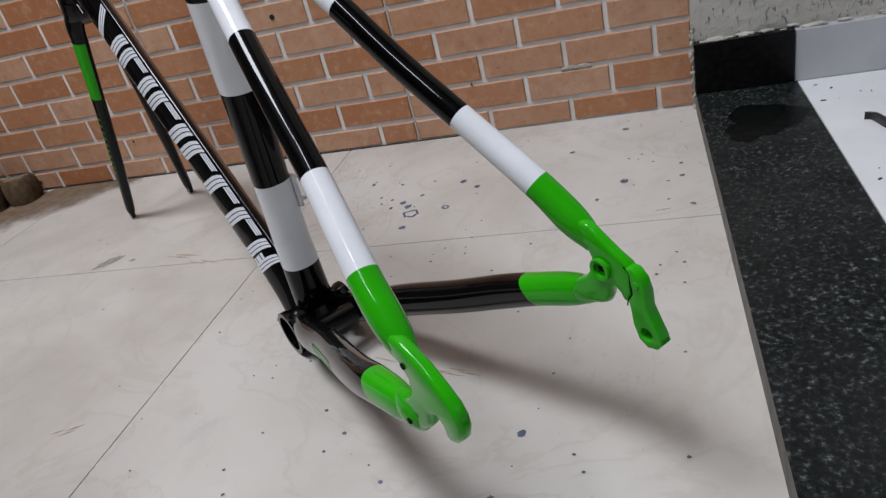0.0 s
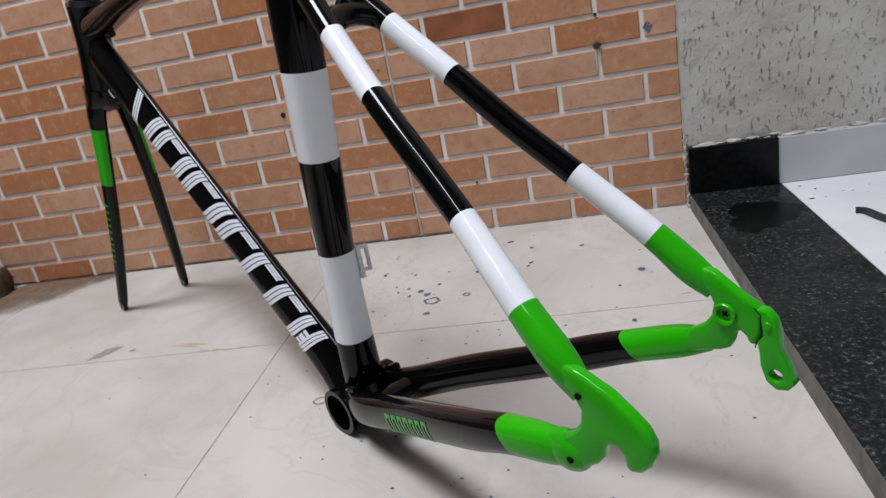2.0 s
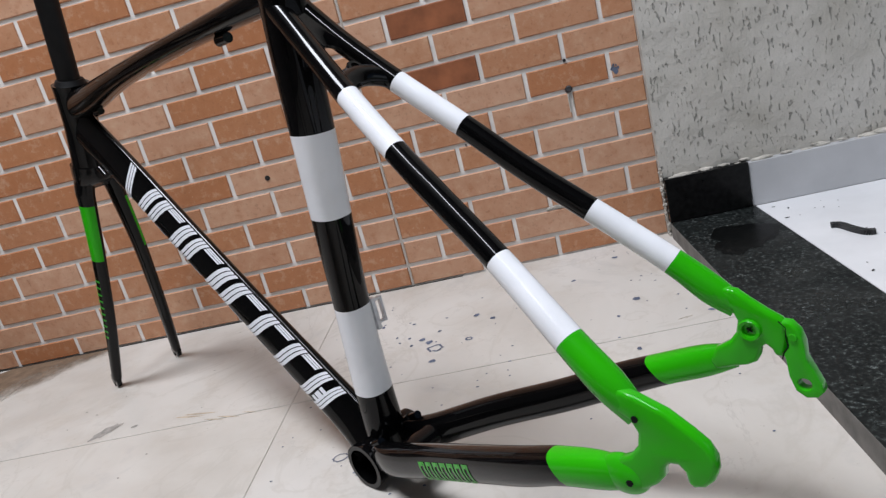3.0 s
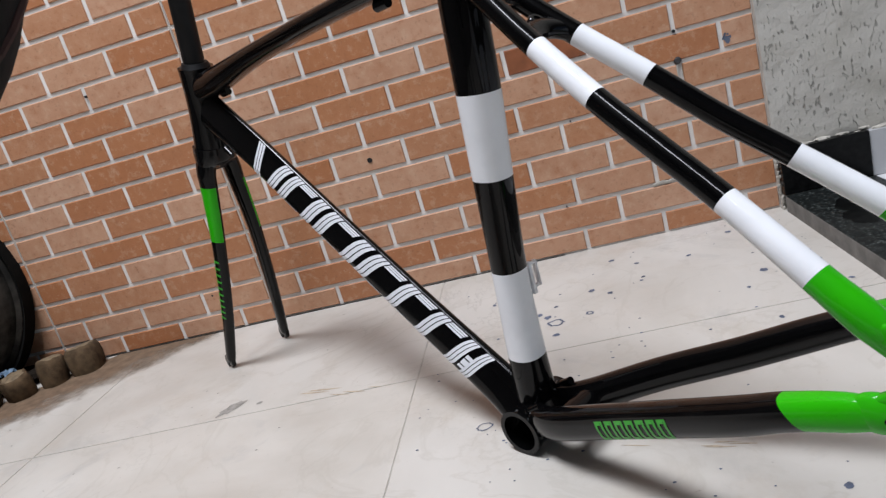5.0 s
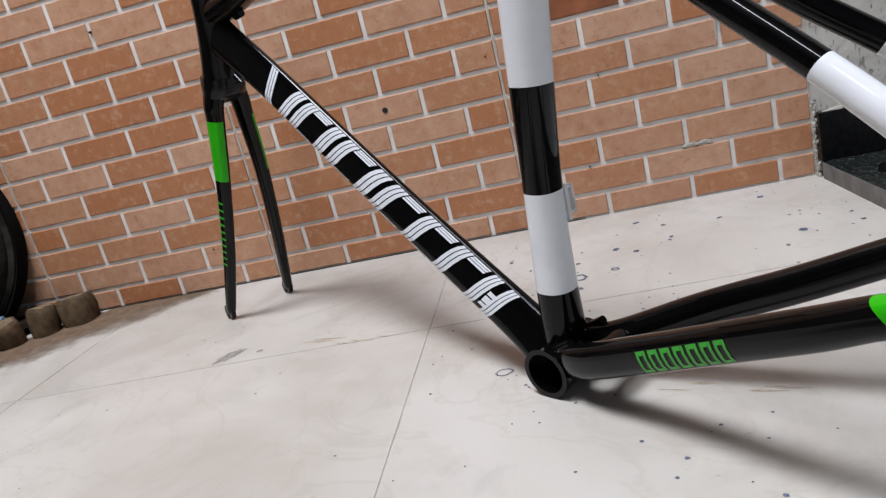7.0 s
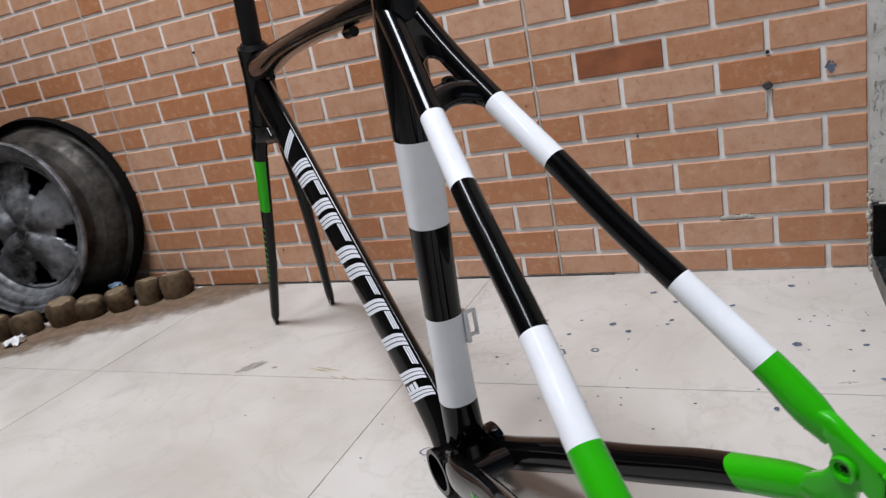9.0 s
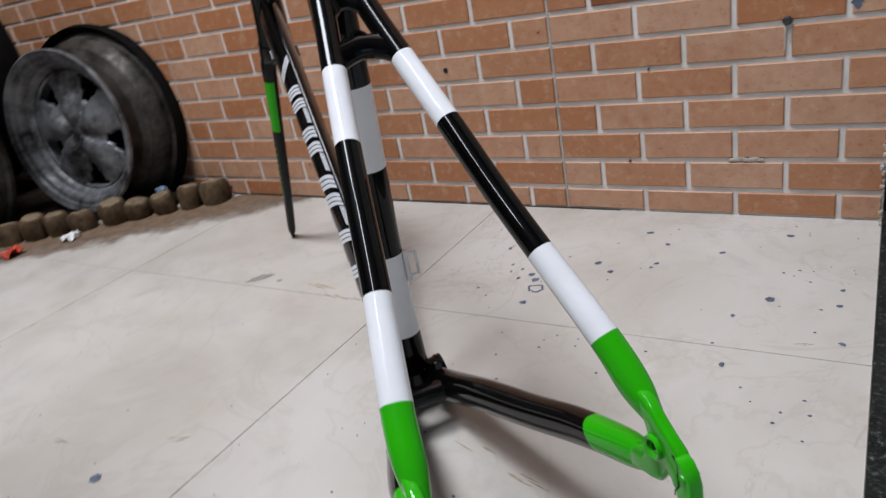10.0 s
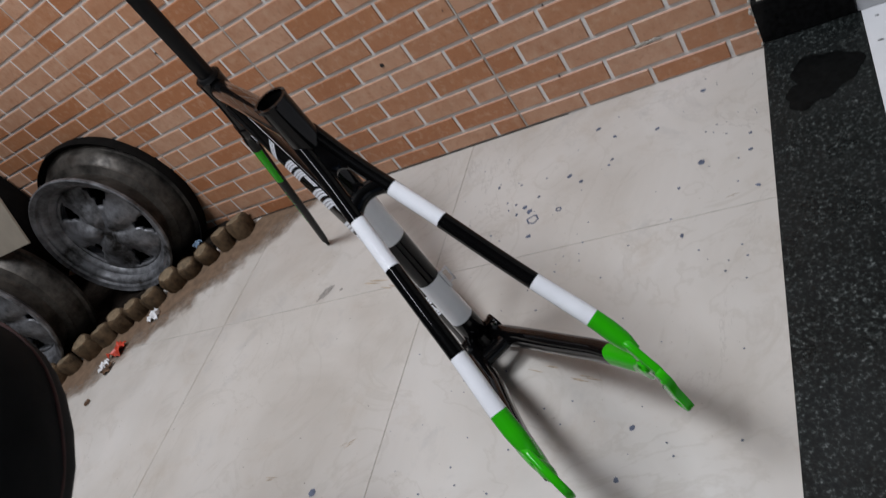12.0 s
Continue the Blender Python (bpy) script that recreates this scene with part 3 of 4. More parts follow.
for s, lat, z in ((0.9378, 0.0716, 0.1786), (0.9290, 0.0737, 0.1384)):
    eye = bmesh.new()
    cylinder(eye, bp(s, lat - 0.004, z), bp(s, lat + 0.0003, z), 0.0019 * U, None, 14)
    part("eyelet_hole", eye, HOLE_SHADE, left_drop)

drop_r = bmesh.new()
plate(drop_r, [(0.9210, 0.1860), (0.9290, 0.1915), (0.9376, 0.1900), (0.9456, 0.1841), (0.9554, 0.1775), (0.9636, 0.1730), (0.9664, 0.1690), (0.9662, 0.1600), (0.9650, 0.1530), (0.9628, 0.1470), (0.9580, 0.1462), (0.9563, 0.1511), (0.9530, 0.1538), (0.9500, 0.1521),
               (0.9486, 0.1457), (0.9460, 0.1405), (0.9400, 0.1372), (0.9300, 0.1345), (0.9190, 0.1300), (0.9150, 0.1370), (0.9200, 0.1470), (0.9300, 0.1535), (0.9348, 0.1603), (0.9366, 0.1689), (0.9335, 0.1760), (0.9255, 0.1770)],
      -0.0038, 0.0038, place_at(-0.0660), bevel=0.0028)
right_drop = part("dropout", drop_r, GREEN, bike, "green drive-side dropout plate", True, 55)
ring = bmesh.new()
lathe(ring, [(0.0046 * U, 0), (0.0072 * U, 0), (0.0072 * U, 0.002), (0.0066 * U, 0.0028), (0.0046 * U, 0.0022)], 24, closed=True)
bmesh.ops.transform(ring, matrix=Matrix.Translation(bp(0.9445, -0.0622, 0.1640)) @ pose(0, 0, 0, 90, 0, 0), verts=ring.verts)
part("threaded_boss", ring, GREEN, right_drop)
for k in (0, 1):
    ring = bmesh.new()
    box(ring, -0.0022, 0.0022, -0.0005, 0.0005, -0.0005, 0.0005, 0.0002)
    bmesh.ops.transform(ring, matrix=Matrix.Translation(bp(0.9445, -0.0616, 0.1640)) @ pose(0, 0, 0, 0, 35 + 90 * k, 0), verts=ring.verts)
    part("bolt_slot", ring, HOLE_SHADE, right_drop)
hang = bmesh.new()
plate(hang, [(0.9640, 0.1722), (0.9692, 0.1719), (0.9740, 0.1667), (0.9763, 0.1592), (0.9765, 0.1494), (0.9798, 0.1420), (0.9839, 0.1328), (0.9853, 0.1280), (0.9816, 0.1233), (0.9749, 0.1218), (0.9691, 0.1258), (0.9659, 0.1353), (0.9651, 0.1454), (0.9639, 0.1513),
             (0.9676, 0.1560), (0.9673, 0.1618), (0.9660, 0.1664)], -0.0040, 0.0040, place_at(-0.0640), [(0.9745, 0.1312, 0.0040)], bevel=0.0009)
hanger = part("derailleur_hanger", hang, GREEN, bike, "green bolt-on derailleur hanger with a round hole", True, 55)
seam = bmesh.new()
for (s0, z0), (s1, z1) in zip([(0.9628, 0.1728), (0.9668, 0.1690), (0.9664, 0.1620), (0.9672, 0.1560), (0.9640, 0.1510)], [(0.9668, 0.1690), (0.9664, 0.1620), (0.9672, 0.1560), (0.9640, 0.1510), (0.9632, 0.1470)]):
    cylinder(seam, bp(s0, -0.0602, z0), bp(s1, -0.0602, z1), 0.0004 * U, None, 8)
part("hanger_seam", seam, HOLE_SHADE, hanger)
bolt = bmesh.new()
cylinder(bolt, bp(0.9705, -0.0600, 0.1630), bp(0.9705, -0.0590, 0.1630), 0.0026 * U, 0.0022 * U, 14)
part("bolt", bolt, GREEN, hanger)

mid = Tube([(0.7165, 0.0235, 0.3630, 0.0075, 0.0150), (0.7115, 0.012, 0.3685, 0.0066, 0.0112), (0.7085, -0.002, 0.3710, 0.0066, 0.0102), (0.7115, -0.016, 0.3685, 0.0066, 0.0112), (0.7165, -0.0275, 0.3630, 0.0075, 0.0150)])
for i in range(len(mid.c)):
    mid.frames[i] = (Vector((0.72, 0, -0.69)), Vector((0.69, 0, 0.72)))
brake = part("brake_bridge", mid.mesh(), PAINTS, bike, "black brake bridge between the seatstays")
bossm = bmesh.new()
lathe(bossm, [(0.0034 * U, -0.006), (0.0066 * U, -0.006), (0.0066 * U, 0.0030), (0.0058 * U, 0.0040), (0.0034 * U, 0.0040)], 24, closed=True)
BOSS = Matrix.Translation(bp(0.7065, -0.002, 0.3760)) @ pose(0, 0, 0, 0, 46, 0)
bmesh.ops.transform(bossm, matrix=BOSS, verts=bossm.verts)
part("brake_boss", bossm, BLACK, brake)
bossh = bmesh.new()
cylinder(bossh, (0, 0, -0.005), (0, 0, 0.0025), 0.0035 * U, None, 16)
bmesh.ops.transform(bossh, matrix=BOSS, verts=bossh.verts)
part("brake_hole", bossh, HOLE_SHADE, brake)
web = bmesh.new()
rows_w = []
for i in range(9):
    w = -1 + 2 * i / 8
    far = 1.02 + 0.40 * abs(w) ** 2.2
    rows_w.append([])
    for j in range(7):
        u = far * j / 6
        p = left_back.point(u, math.pi, -0.006).lerp(right_back.point(u, 0.0, -0.006), (w + 1) / 2)
        rows_w[-1].append(p)
for lift in (0.0058, -0.0058):
    n_w = Vector((0.69, 0, 0.72)) * lift
    g = [[web.verts.new(p + n_w * (1 - 0.75 * (j == 6))) for j, p in enumerate(r)] for r in rows_w]
    for i in range(8):
        for j in range(6):
            web.faces.new((g[i][j], g[i + 1][j], g[i + 1][j + 1], g[i][j + 1]))
    rim_w = g if lift > 0 else rim_w
    if lift < 0:
        for i in range(8):
            web.faces.new((rim_w[i][6], rim_w[i + 1][6], g[i + 1][6], g[i][6]))
part("seatstay_web", web, BLACK, bike, "black web joining the seatstays above the bridge")
cs_bridge = Tube([(0.655, 0.026, 0.0410, 0.010, 0.012), (0.655, 0.0, 0.0405, 0.009, 0.012), (0.655, -0.026, 0.0390, 0.010, 0.012)])
for i in range(len(cs_bridge.c)):
    cs_bridge.frames[i] = (Vector((1, 0, 0)), Vector((0, 0, 1)))
part("chainstay_bridge", cs_bridge.mesh(), PAINTS, bike)

mount = bmesh.new()
box(mount, 0.6200 * U, 0.6245 * U, 0.0262 * U, 0.0288 * U, 0.150 * U, 0.1755 * U, 0.0008)
box(mount, 0.6205 * U, 0.6240 * U, 0.0140 * U, 0.0266 * U, 0.1725 * U, 0.1752 * U, 0.0008)
box(mount, 0.6205 * U, 0.6240 * U, 0.0140 * U, 0.0266 * U, 0.1503 * U, 0.1530 * U, 0.0008)
box(mount, 0.6150 * U, 0.6260 * U, 0.0150 * U, 0.0195 * U, 0.146 * U, 0.1775 * U, 0.001)
part("front_derailleur_mount", mount, SILVER, bike, "small bare metal derailleur mount")


def cable_stop(s, lat, z, r=0.0055, length=0.016, tilt=0.0):
    bm = bmesh.new()
    d = Vector((math.cos(tilt), 0, math.sin(tilt))) * (length * U / 2)
    p = bp(s, lat, z)
    cylinder(bm, p - d, p + d, r * U, r * U * 0.85, 14)
    cylinder(bm, p - d * 1.25, p - d, r * U * 0.6, r * U, 14)
    part("cable_stop", bm, BLACK, bike)


cable_stop(0.553, 0.004, 0.4275)
cable_stop(0.205, 0.0, 0.4020, 0.005)
cable_stop(0.190, 0.017, 0.3300, 0.0042, 0.016, -0.7)
cable_stop(0.190, -0.017, 0.3300, 0.0042, 0.016, -0.7)
cable_stop(0.862, -0.0650, 0.1065, 0.0038, 0.014, 0.25)

# fork
crown = Tube([(0.1150, 0.001, 0.3430, 0.0270, 0.0258), (0.1110, 0.001, 0.3290, 0.0265, 0.0268), (0.1080, 0.001, 0.3180, 0.0185, 0.0268), (0.1065, 0.001, 0.3100, 0.0080, 0.0225)], power=2.6)
part("fork_crown", crown.mesh(), PAINTS, bike)


def blade(sign):
    tube = Tube([(0.1110, sign * 0.0130, 0.3360, 0.0185, 0.0118), (0.1030, sign * 0.0195, 0.3080, 0.0172, 0.0115), (0.0990, sign * 0.0215, 0.2890, 0.0158, 0.0106), (0.0820, sign * 0.0300, 0.2110, 0.0130, 0.0090), (0.0480, sign * 0.0400, 0.1100, 0.0110, 0.0080), (0.0120, sign * 0.0490, 0.0260, 0.0090, 0.0070), (0.0060, sign * 0.0505, 0.0150, 0.0085, 0.0055)], power=2.2)
    b = part("fork_blade", tube.mesh([(0, 0), (2, 2), (3, 0)], outer=sign), PAINTS, bike, "black fork blade with a green band")
    tip = bmesh.new()
    plate(tip, [(-0.004, 0.022), (0.013, 0.026), (0.0165, 0.014), (0.0125, 0.0035), (0.0075, 0.0006), (0.0052, 0.0050), (0.0045, 0.0095), (0.0015, 0.0100), (0.0005, 0.0050), (-0.0025, 0.0006), (-0.0075, 0.0045), (-0.0085, 0.0140)],
          -0.0035, 0.0035, place_at(sign * 0.0507), bevel=0.0010)
    part("fork_tip", tip, BLACK, b, "slotted black fork tip", True, 50)
    return b, tube


left_blade, left_fork = blade(1)
right_blade, right_fork = blade(-1)

# graphics: plain striped bars and frames in place of the maker's marks
def across_lines(tube, owner, a, wide, lo, hi, lean=0.0, lines=3):
    """Thin lines round the tube between two angles, each a part of its own."""
    pitch = wide / lines
    for k in range(lines):
        bm = bmesh.new()
        rows = [[bm.verts.new(tube.point(a + (k + e) * pitch + lean * j / 6, lo + (hi - lo) * j / 6, 0.0004)) for e in (0, 0.78)] for j in range(7)]
        for p, q in zip(rows, rows[1:]):
            bm.faces.new((p[0], p[1], q[1], q[0]))
        part("stripe", bm, DECAL, owner, "", False)


def along_lines(tube, owner, a0, a1, lo, hi, lean0=0.0, lean1=0.0, lines=3):
    """Thin lines along the tube, stacked between two angles, each a part of its own."""
    pitch = (hi - lo) / lines
    for k in range(lines):
        t0, t1 = lo + k * pitch, lo + (k + 0.78) * pitch
        s0, s1 = lean0 + (lean1 - lean0) * k / lines, lean0 + (lean1 - lean0) * (k + 0.78) / lines
        bm = bmesh.new()
        bm.faces.new([bm.verts.new(tube.point(u, t, 0.0004)) for u, t in ((a0 + s0, t0), (a1 + s0, t0), (a1 + s1, t1), (a0 + s1, t1))])
        part("stripe", bm, DECAL, owner, "", False)


LOW, HIGH, LEAN = radians(-60), radians(64), 0.19
place = 1.93
for cell in "/|o|o|ooo+":
    wide = {"|": 0.13, "/": 0.26}.get(cell, 0.30)
    if cell == "|":
        across_lines(down, down_tube, place, 0.13, LOW, HIGH, LEAN)
    elif cell == "/":
        across_lines(down, down_tube, place + 0.13, 0.13, LOW, HIGH, LEAN - 0.30)
    elif cell == "o":
        across_lines(down, down_tube, place, 0.12, LOW, HIGH, LEAN)
        along_lines(down, down_tube, place + 0.125, place + wide, HIGH - radians(30), HIGH, LEAN * 0.75, LEAN)
        along_lines(down, down_tube, place + 0.125, place + wide, LOW, LOW + radians(30), 0.0, LEAN * 0.25)
    else:
        across_lines(down, down_tube, place, 0.11, LOW, HIGH, LEAN)
        along_lines(down, down_tube, place + 0.115, place + 0.185, radians(-18), radians(16), LEAN * 0.4, LEAN * 0.65)
        across_lines(down, down_tube, place + 0.19, 0.11, LOW, HIGH, LEAN)
    place += wide + 0.040

for k in range(7):
    a = 1.90 + k * 0.168
    bm = bmesh.new()
    lo, hi = radians(-40), radians(24)
    for u0, u1, t0, t1 in ((a, a + 0.035, lo, hi), (a + 0.095, a + 0.130, lo, hi), (a + 0.035, a + 0.095, hi - radians(13), hi), (a + 0.035, a + 0.095, lo, lo + radians(13))):
        left_tube.patch(bm, u0, u1, t0, t1, 0.0005, 1, 3)
    part("green_mark", bm, DECAL_GREEN, left_chain, "", False)
for k in range(10):
    a = 3.30 + k * 0.098
    bm = bmesh.new()
    left_fork.patch(bm, a, a + 0.028, radians(-34), radians(28), 0.0003, 1, 3)
    left_fork.patch(bm, a + 0.028, a + 0.066, radians(10), radians(28), 0.0003, 1, 1)
    part("green_mark", bm, DECAL_GREEN, left_blade, "", False)


# ---- the log edging, its bed and the old wheels ----
def log_stump(x, y, r, h, seed):
    g = random.Random(seed)
    bm = bmesh.new()
    n = 18
    wob = [1 + g.uniform(-0.09, 0.09) for _ in range(n)]
    levels = [(0.90, -0.004), (1.0, h * 0.25), (1.03, h * 0.6), (0.98, h * 0.86), (0.90, h * 0.96), (0.74, h)]
    rings = [[bm.verts.new((r * f * wob[i] * math.cos(2 * math.pi * i / n), r * f * wob[i] * math.sin(2 * math.pi * i / n), z + g.uniform(-0.0015, 0.0015))) for i in range(n)] for f, z in levels]
    for a, b in zip(rings, rings[1:]):
        for i in range(n):
            bm.faces.new((a[i], a[(i + 1) % n], b[(i + 1) % n], b[i]))
    top_v = bm.verts.new((0, 0, h + 0.002))
    for i in range(n):
        f = bm.faces.new((rings[-1][i], rings[-1][(i + 1) % n], top_v))
        f.material_index = 1
    ob = finish("log_stump", bm, [BARK, CUT], None, "", True, 40)
    ob.matrix_world = pose(x, y, 0, g.uniform(-9, 9), g.uniform(-9, 9), g.uniform(0, 360))
    return tagged(ob, "short weathered brown log set upright in the edging row", "log", "log edging")


rnd = random.Random(11)
for k in range(16):
    f = k / 10.0
    log_stump(-0.712 - 0.49 * f + rnd.uniform(-0.006, 0.006), -0.052 - 0.375 * f + rnd.uniform(-0.006, 0.006), rnd.uniform(0.0255, 0.033), rnd.uniform(0.042, 0.062), 20 + k)

bed = bmesh.new()
grid = 26
vs = {}
for i in range(grid + 1):
    for j in range(grid + 1):
        f, w = i / grid * 2.9, j / grid
        x, y = -0.70 - 0.49 * f, -0.03 - 0.375 * f
        yy = y + (-0.001 - y) * w
        xx = x - 0.05 * (1 - w)
        vs[i, j] = bed.verts.new((xx, yy, 0.012 + 0.012 * noise.noise(Vector((xx * 14, yy * 14, 0))) + (0.01 if w > 0.2 else 0)))
for i in range(grid):
    for j in range(grid):
        bed.faces.new((vs[i, j], vs[i + 1, j], vs[i + 1, j + 1], vs[i, j + 1]))
tagged(finish("soil_bed", bed, SOIL, None, "", True), "dark soil bed behind the log edging", "soil", kind="stuff")


def car_wheel(label, at, tyre_r=0.0, seed=1):
    """Axis along local z, face towards +z."""
    w = thing("car_wheel", label, "wheel", at, "old wheels")
    r = 0.194
    bm = bmesh.new()
    lathe(bm, [(r * 0.73, -0.058), (r * 0.755, -0.044), (r * 0.790, -0.036), (r * 0.825, -0.033), (r * 0.845, -0.018), (r * 0.875, -0.013), (r * 0.905, -0.012), (r * 0.925, -0.005), (r * 0.965, -0.003), (r * 0.985, 0.0), (r * 1.00, -0.002), (r * 1.00, -0.010),
               (r * 0.975, -0.015), (r * 0.93, -0.022), (r * 0.905, -0.040), (r * 0.87, -0.052), (r * 0.87, -0.066), (r * 0.97, -0.076), (r * 0.985, -0.084), (r * 1.06, -0.096), (r * 1.085, -0.118), (r * 1.13, -0.124), (r * 1.13, -0.134), (r * 1.06, -0.132), (r * 0.98, -0.115),
               (r * 0.73, -0.080)], 72, closed=True)
    for f in bm.faces:
        c = f.calc_center_median()
        if c.z < -0.020 and math.hypot(c.x, c.y) > r * 0.845:
            f.material_index = 1
    part("rim", bm, [RIM, BARREL], w, "dusty alloy rim with a grimy barrel", True, 40)
    bm = bmesh.new()
    n, radii = 100, [0.0, 0.09, 0.15, 0.20, 0.27, 0.34, 0.40, 0.46, 0.52, 0.57, 0.62, 0.67, 0.71, 0.75]

    def height(q, ang):
        spoke = 0.5 + 0.5 * math.cos(5 * ang)
        dish = -0.054 + 0.022 * math.exp(-((q - 0.22) / 0.24) ** 2) * (0.45 + 0.55 * spoke) - 0.018 * max(0, q - 0.55) - 0.012 * math.exp(-(q / 0.13) ** 2)
        return dish - 0.009 * (1 - spoke) * math.exp(-((q - 0.45) / 0.2) ** 2)
    front = [[bm.verts.new((r * q * math.cos(2 * math.pi * i / n), r * q * math.sin(2 * math.pi * i / n), height(q, 2 * math.pi * i / n))) for i in range(n)] for q in radii[1:]]
    for q, a, b in zip(radii[1:], front, front[1:]):
        for i in range(n):
            ph = (i / n * 5) % 1
            if 0.39 < q < 0.70 and abs(ph - 0.5) < 0.10 + 0.42 * (q - 0.39):
                continue
            bm.faces.new((a[i], a[(i + 1) % n], b[(i + 1) % n], b[i]))
    bm.faces.new(front[0])
    disc = part("wheel_disc", bm, RIM, w, "five-spoke alloy face with open windows", True, 50)
    sol = disc.modifiers.new("thickness", "SOLIDIFY")
    sol.thickness, sol.offset = 0.012, -1
    bm = bmesh.new()
    lathe(bm, [(0.0, -0.034), (0.020, -0.035), (0.030, -0.040), (0.033, -0.055)], 28)
    bmesh.ops.remove_doubles(bm, verts=bm.verts, dist=1e-5)
    part("centre_cap", bm, RIM, w)
    for k in range(5):
        a = 2 * math.pi * (k + 0.5) / 5
        bm = bmesh.new()
        cylinder(bm, (0.052 * math.cos(a), 0.052 * math.sin(a), -0.058), (0.052 * math.cos(a), 0.052 * math.sin(a), -0.0445), 0.009, 0.0085, 12)
        part("bolt_hole", bm, HOLE_SHADE, w, "", False)
    # flat near-black disc painted as the shade behind the windows
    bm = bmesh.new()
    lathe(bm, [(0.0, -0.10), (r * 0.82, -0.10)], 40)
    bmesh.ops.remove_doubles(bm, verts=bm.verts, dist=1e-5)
    part("inner_shade_disc", bm, HOLE_SHADE, w, "near-black disc standing for the shade inside the wheel", False)
    if tyre_r:
        bm = bmesh.new()
        lathe(bm, [(r * 1.05, -0.136), (r * 1.135, -0.126), (tyre_r * 0.96, -0.112), (tyre_r * 0.98, -0.108), (tyre_r, -0.124), (tyre_r * 0.985, -0.142), (tyre_r * 0.93, -0.150), (r * 1.04, -0.150)], 72, closed=True)
        part("tyre", bm, RUBBER, w, "perished black tyre hanging off the back", True, 45)
    return w


def wheel_at(x, y, z, yaw, tip):
    n = Vector((math.cos(radians(yaw)) * math.cos(radians(tip)), math.sin(radians(yaw)) * math.cos(radians(tip)), math.sin(radians(tip))))
    return Matrix.Translation((x, y, z)) @ n.to_track_quat("Z", "X").to_matrix().to_4x4()


car_wheel("dusty silver alloy car wheel leaning on the brick wall", wheel_at(-1.008, -0.182, 0.212, -80, 4.5), 0.238)
car_wheel("grimy alloy car wheel standing in the bed", wheel_at(-1.323, -0.427, 0.204, -83, 5))

old_tyre = bmesh.new()
lathe(old_tyre, [(0.24, -0.09), (0.31, -0.10), (0.345, -0.085), (0.36, -0.04), (0.36, 0.04), (0.345, 0.085), (0.31, 0.10), (0.24, 0.09), (0.23, 0.05), (0.325, 0.06), (0.33, -0.06), (0.23, -0.05)], 64, closed=True)
tyre = finish("old_tyre", old_tyre, RUBBER, None, "", True, 45)
tyre.matrix_world = wheel_at(-1.72, -0.16, 0.372, -80, 3)
tagged(tyre, "perished black tyre standing behind the wheels", "tyre")

panel = finish("loose_board", box(bmesh.new(), -0.17, 0.17, -0.003, 0.003, -0.07, 0.07, 0.001), BOARD)
panel.matrix_world = pose(-1.185, -0.285, 0.405, -22, 0, 3)
tagged(panel, "beige board lying against the old wheels", "board")


# ---- unidentified dark rounded form near the camera's way ----
# what it is stays unknown; stool, upholstery and legs are made up
stool = thing("unknown_dark_form", "unidentified dark charcoal rounded form with a thin dull red edge", "stool", pose(-0.10, -1.15, 0))


def form_point(q, grow=1.0):
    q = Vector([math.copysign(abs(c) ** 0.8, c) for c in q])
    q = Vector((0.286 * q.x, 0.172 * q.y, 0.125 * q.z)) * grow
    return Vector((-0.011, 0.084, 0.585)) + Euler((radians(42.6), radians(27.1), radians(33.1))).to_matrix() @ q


dark_form_body = bmesh.new()
bmesh.ops.create_uvsphere(dark_form_body, u_segments=48, v_segments=32, radius=1)
for v in dark_form_body.verts:
    v.co = form_point(v.co, 1 + 0.008 * noise.noise(v.co * 3))
part("dark_form_body", dark_form_body, CLOTH, stool, "rounded charcoal body of the unidentified form")
red_edge = bmesh.new()
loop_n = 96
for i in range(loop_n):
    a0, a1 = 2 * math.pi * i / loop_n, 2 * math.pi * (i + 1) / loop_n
    cylinder(red_edge, form_point((math.cos(a0), math.sin(a0), 0), 1.0), form_point((math.cos(a1), math.sin(a1), 0), 1.0), 0.0020, None, 8, False)
part("red_edge", red_edge, RED_EDGE, stool, "thin dull red edge line")
# unseen legs, added so that the form stands on the floor
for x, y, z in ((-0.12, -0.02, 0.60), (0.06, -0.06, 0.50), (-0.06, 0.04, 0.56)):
    unseen_leg = bmesh.new()
    cylinder(unseen_leg, (x * 1.3, y - 0.05, 0.0), (x, y + 0.08, z), 0.014, 0.012, 16)
    part("unseen_leg", unseen_leg, PLASTIC, stool, "", False)


# ---- litter and marks on floor and wall ----
def blot(bm, x, y, r, seed, z=0.0005, squash=1.0, turn=0.0, n=14, hollow=0.0):
    g = random.Random(seed)
    pts = []
    for i in range(n):
        a = 2 * math.pi * i / n
        q = r * g.uniform(0.75, 1.2)
        u, v = q * math.cos(a), q * math.sin(a) * squash
        pts.append((u * math.cos(turn) - v * math.sin(turn), u * math.sin(turn) + v * math.cos(turn)))
    outer = [bm.verts.new((x + u, y + v, z)) for u, v in pts]
    if hollow:
        inner = [bm.verts.new((x + u * hollow, y + v * hollow, z)) for u, v in pts]
        for i in range(n):
            bm.faces.new((outer[i], outer[(i + 1) % n], inner[(i + 1) % n], inner[i]))
    else:
        mid_v = bm.verts.new((x, y, z + 0.0006))
        for i in range(n):
            bm.faces.new((outer[i], outer[(i + 1) % n], mid_v))


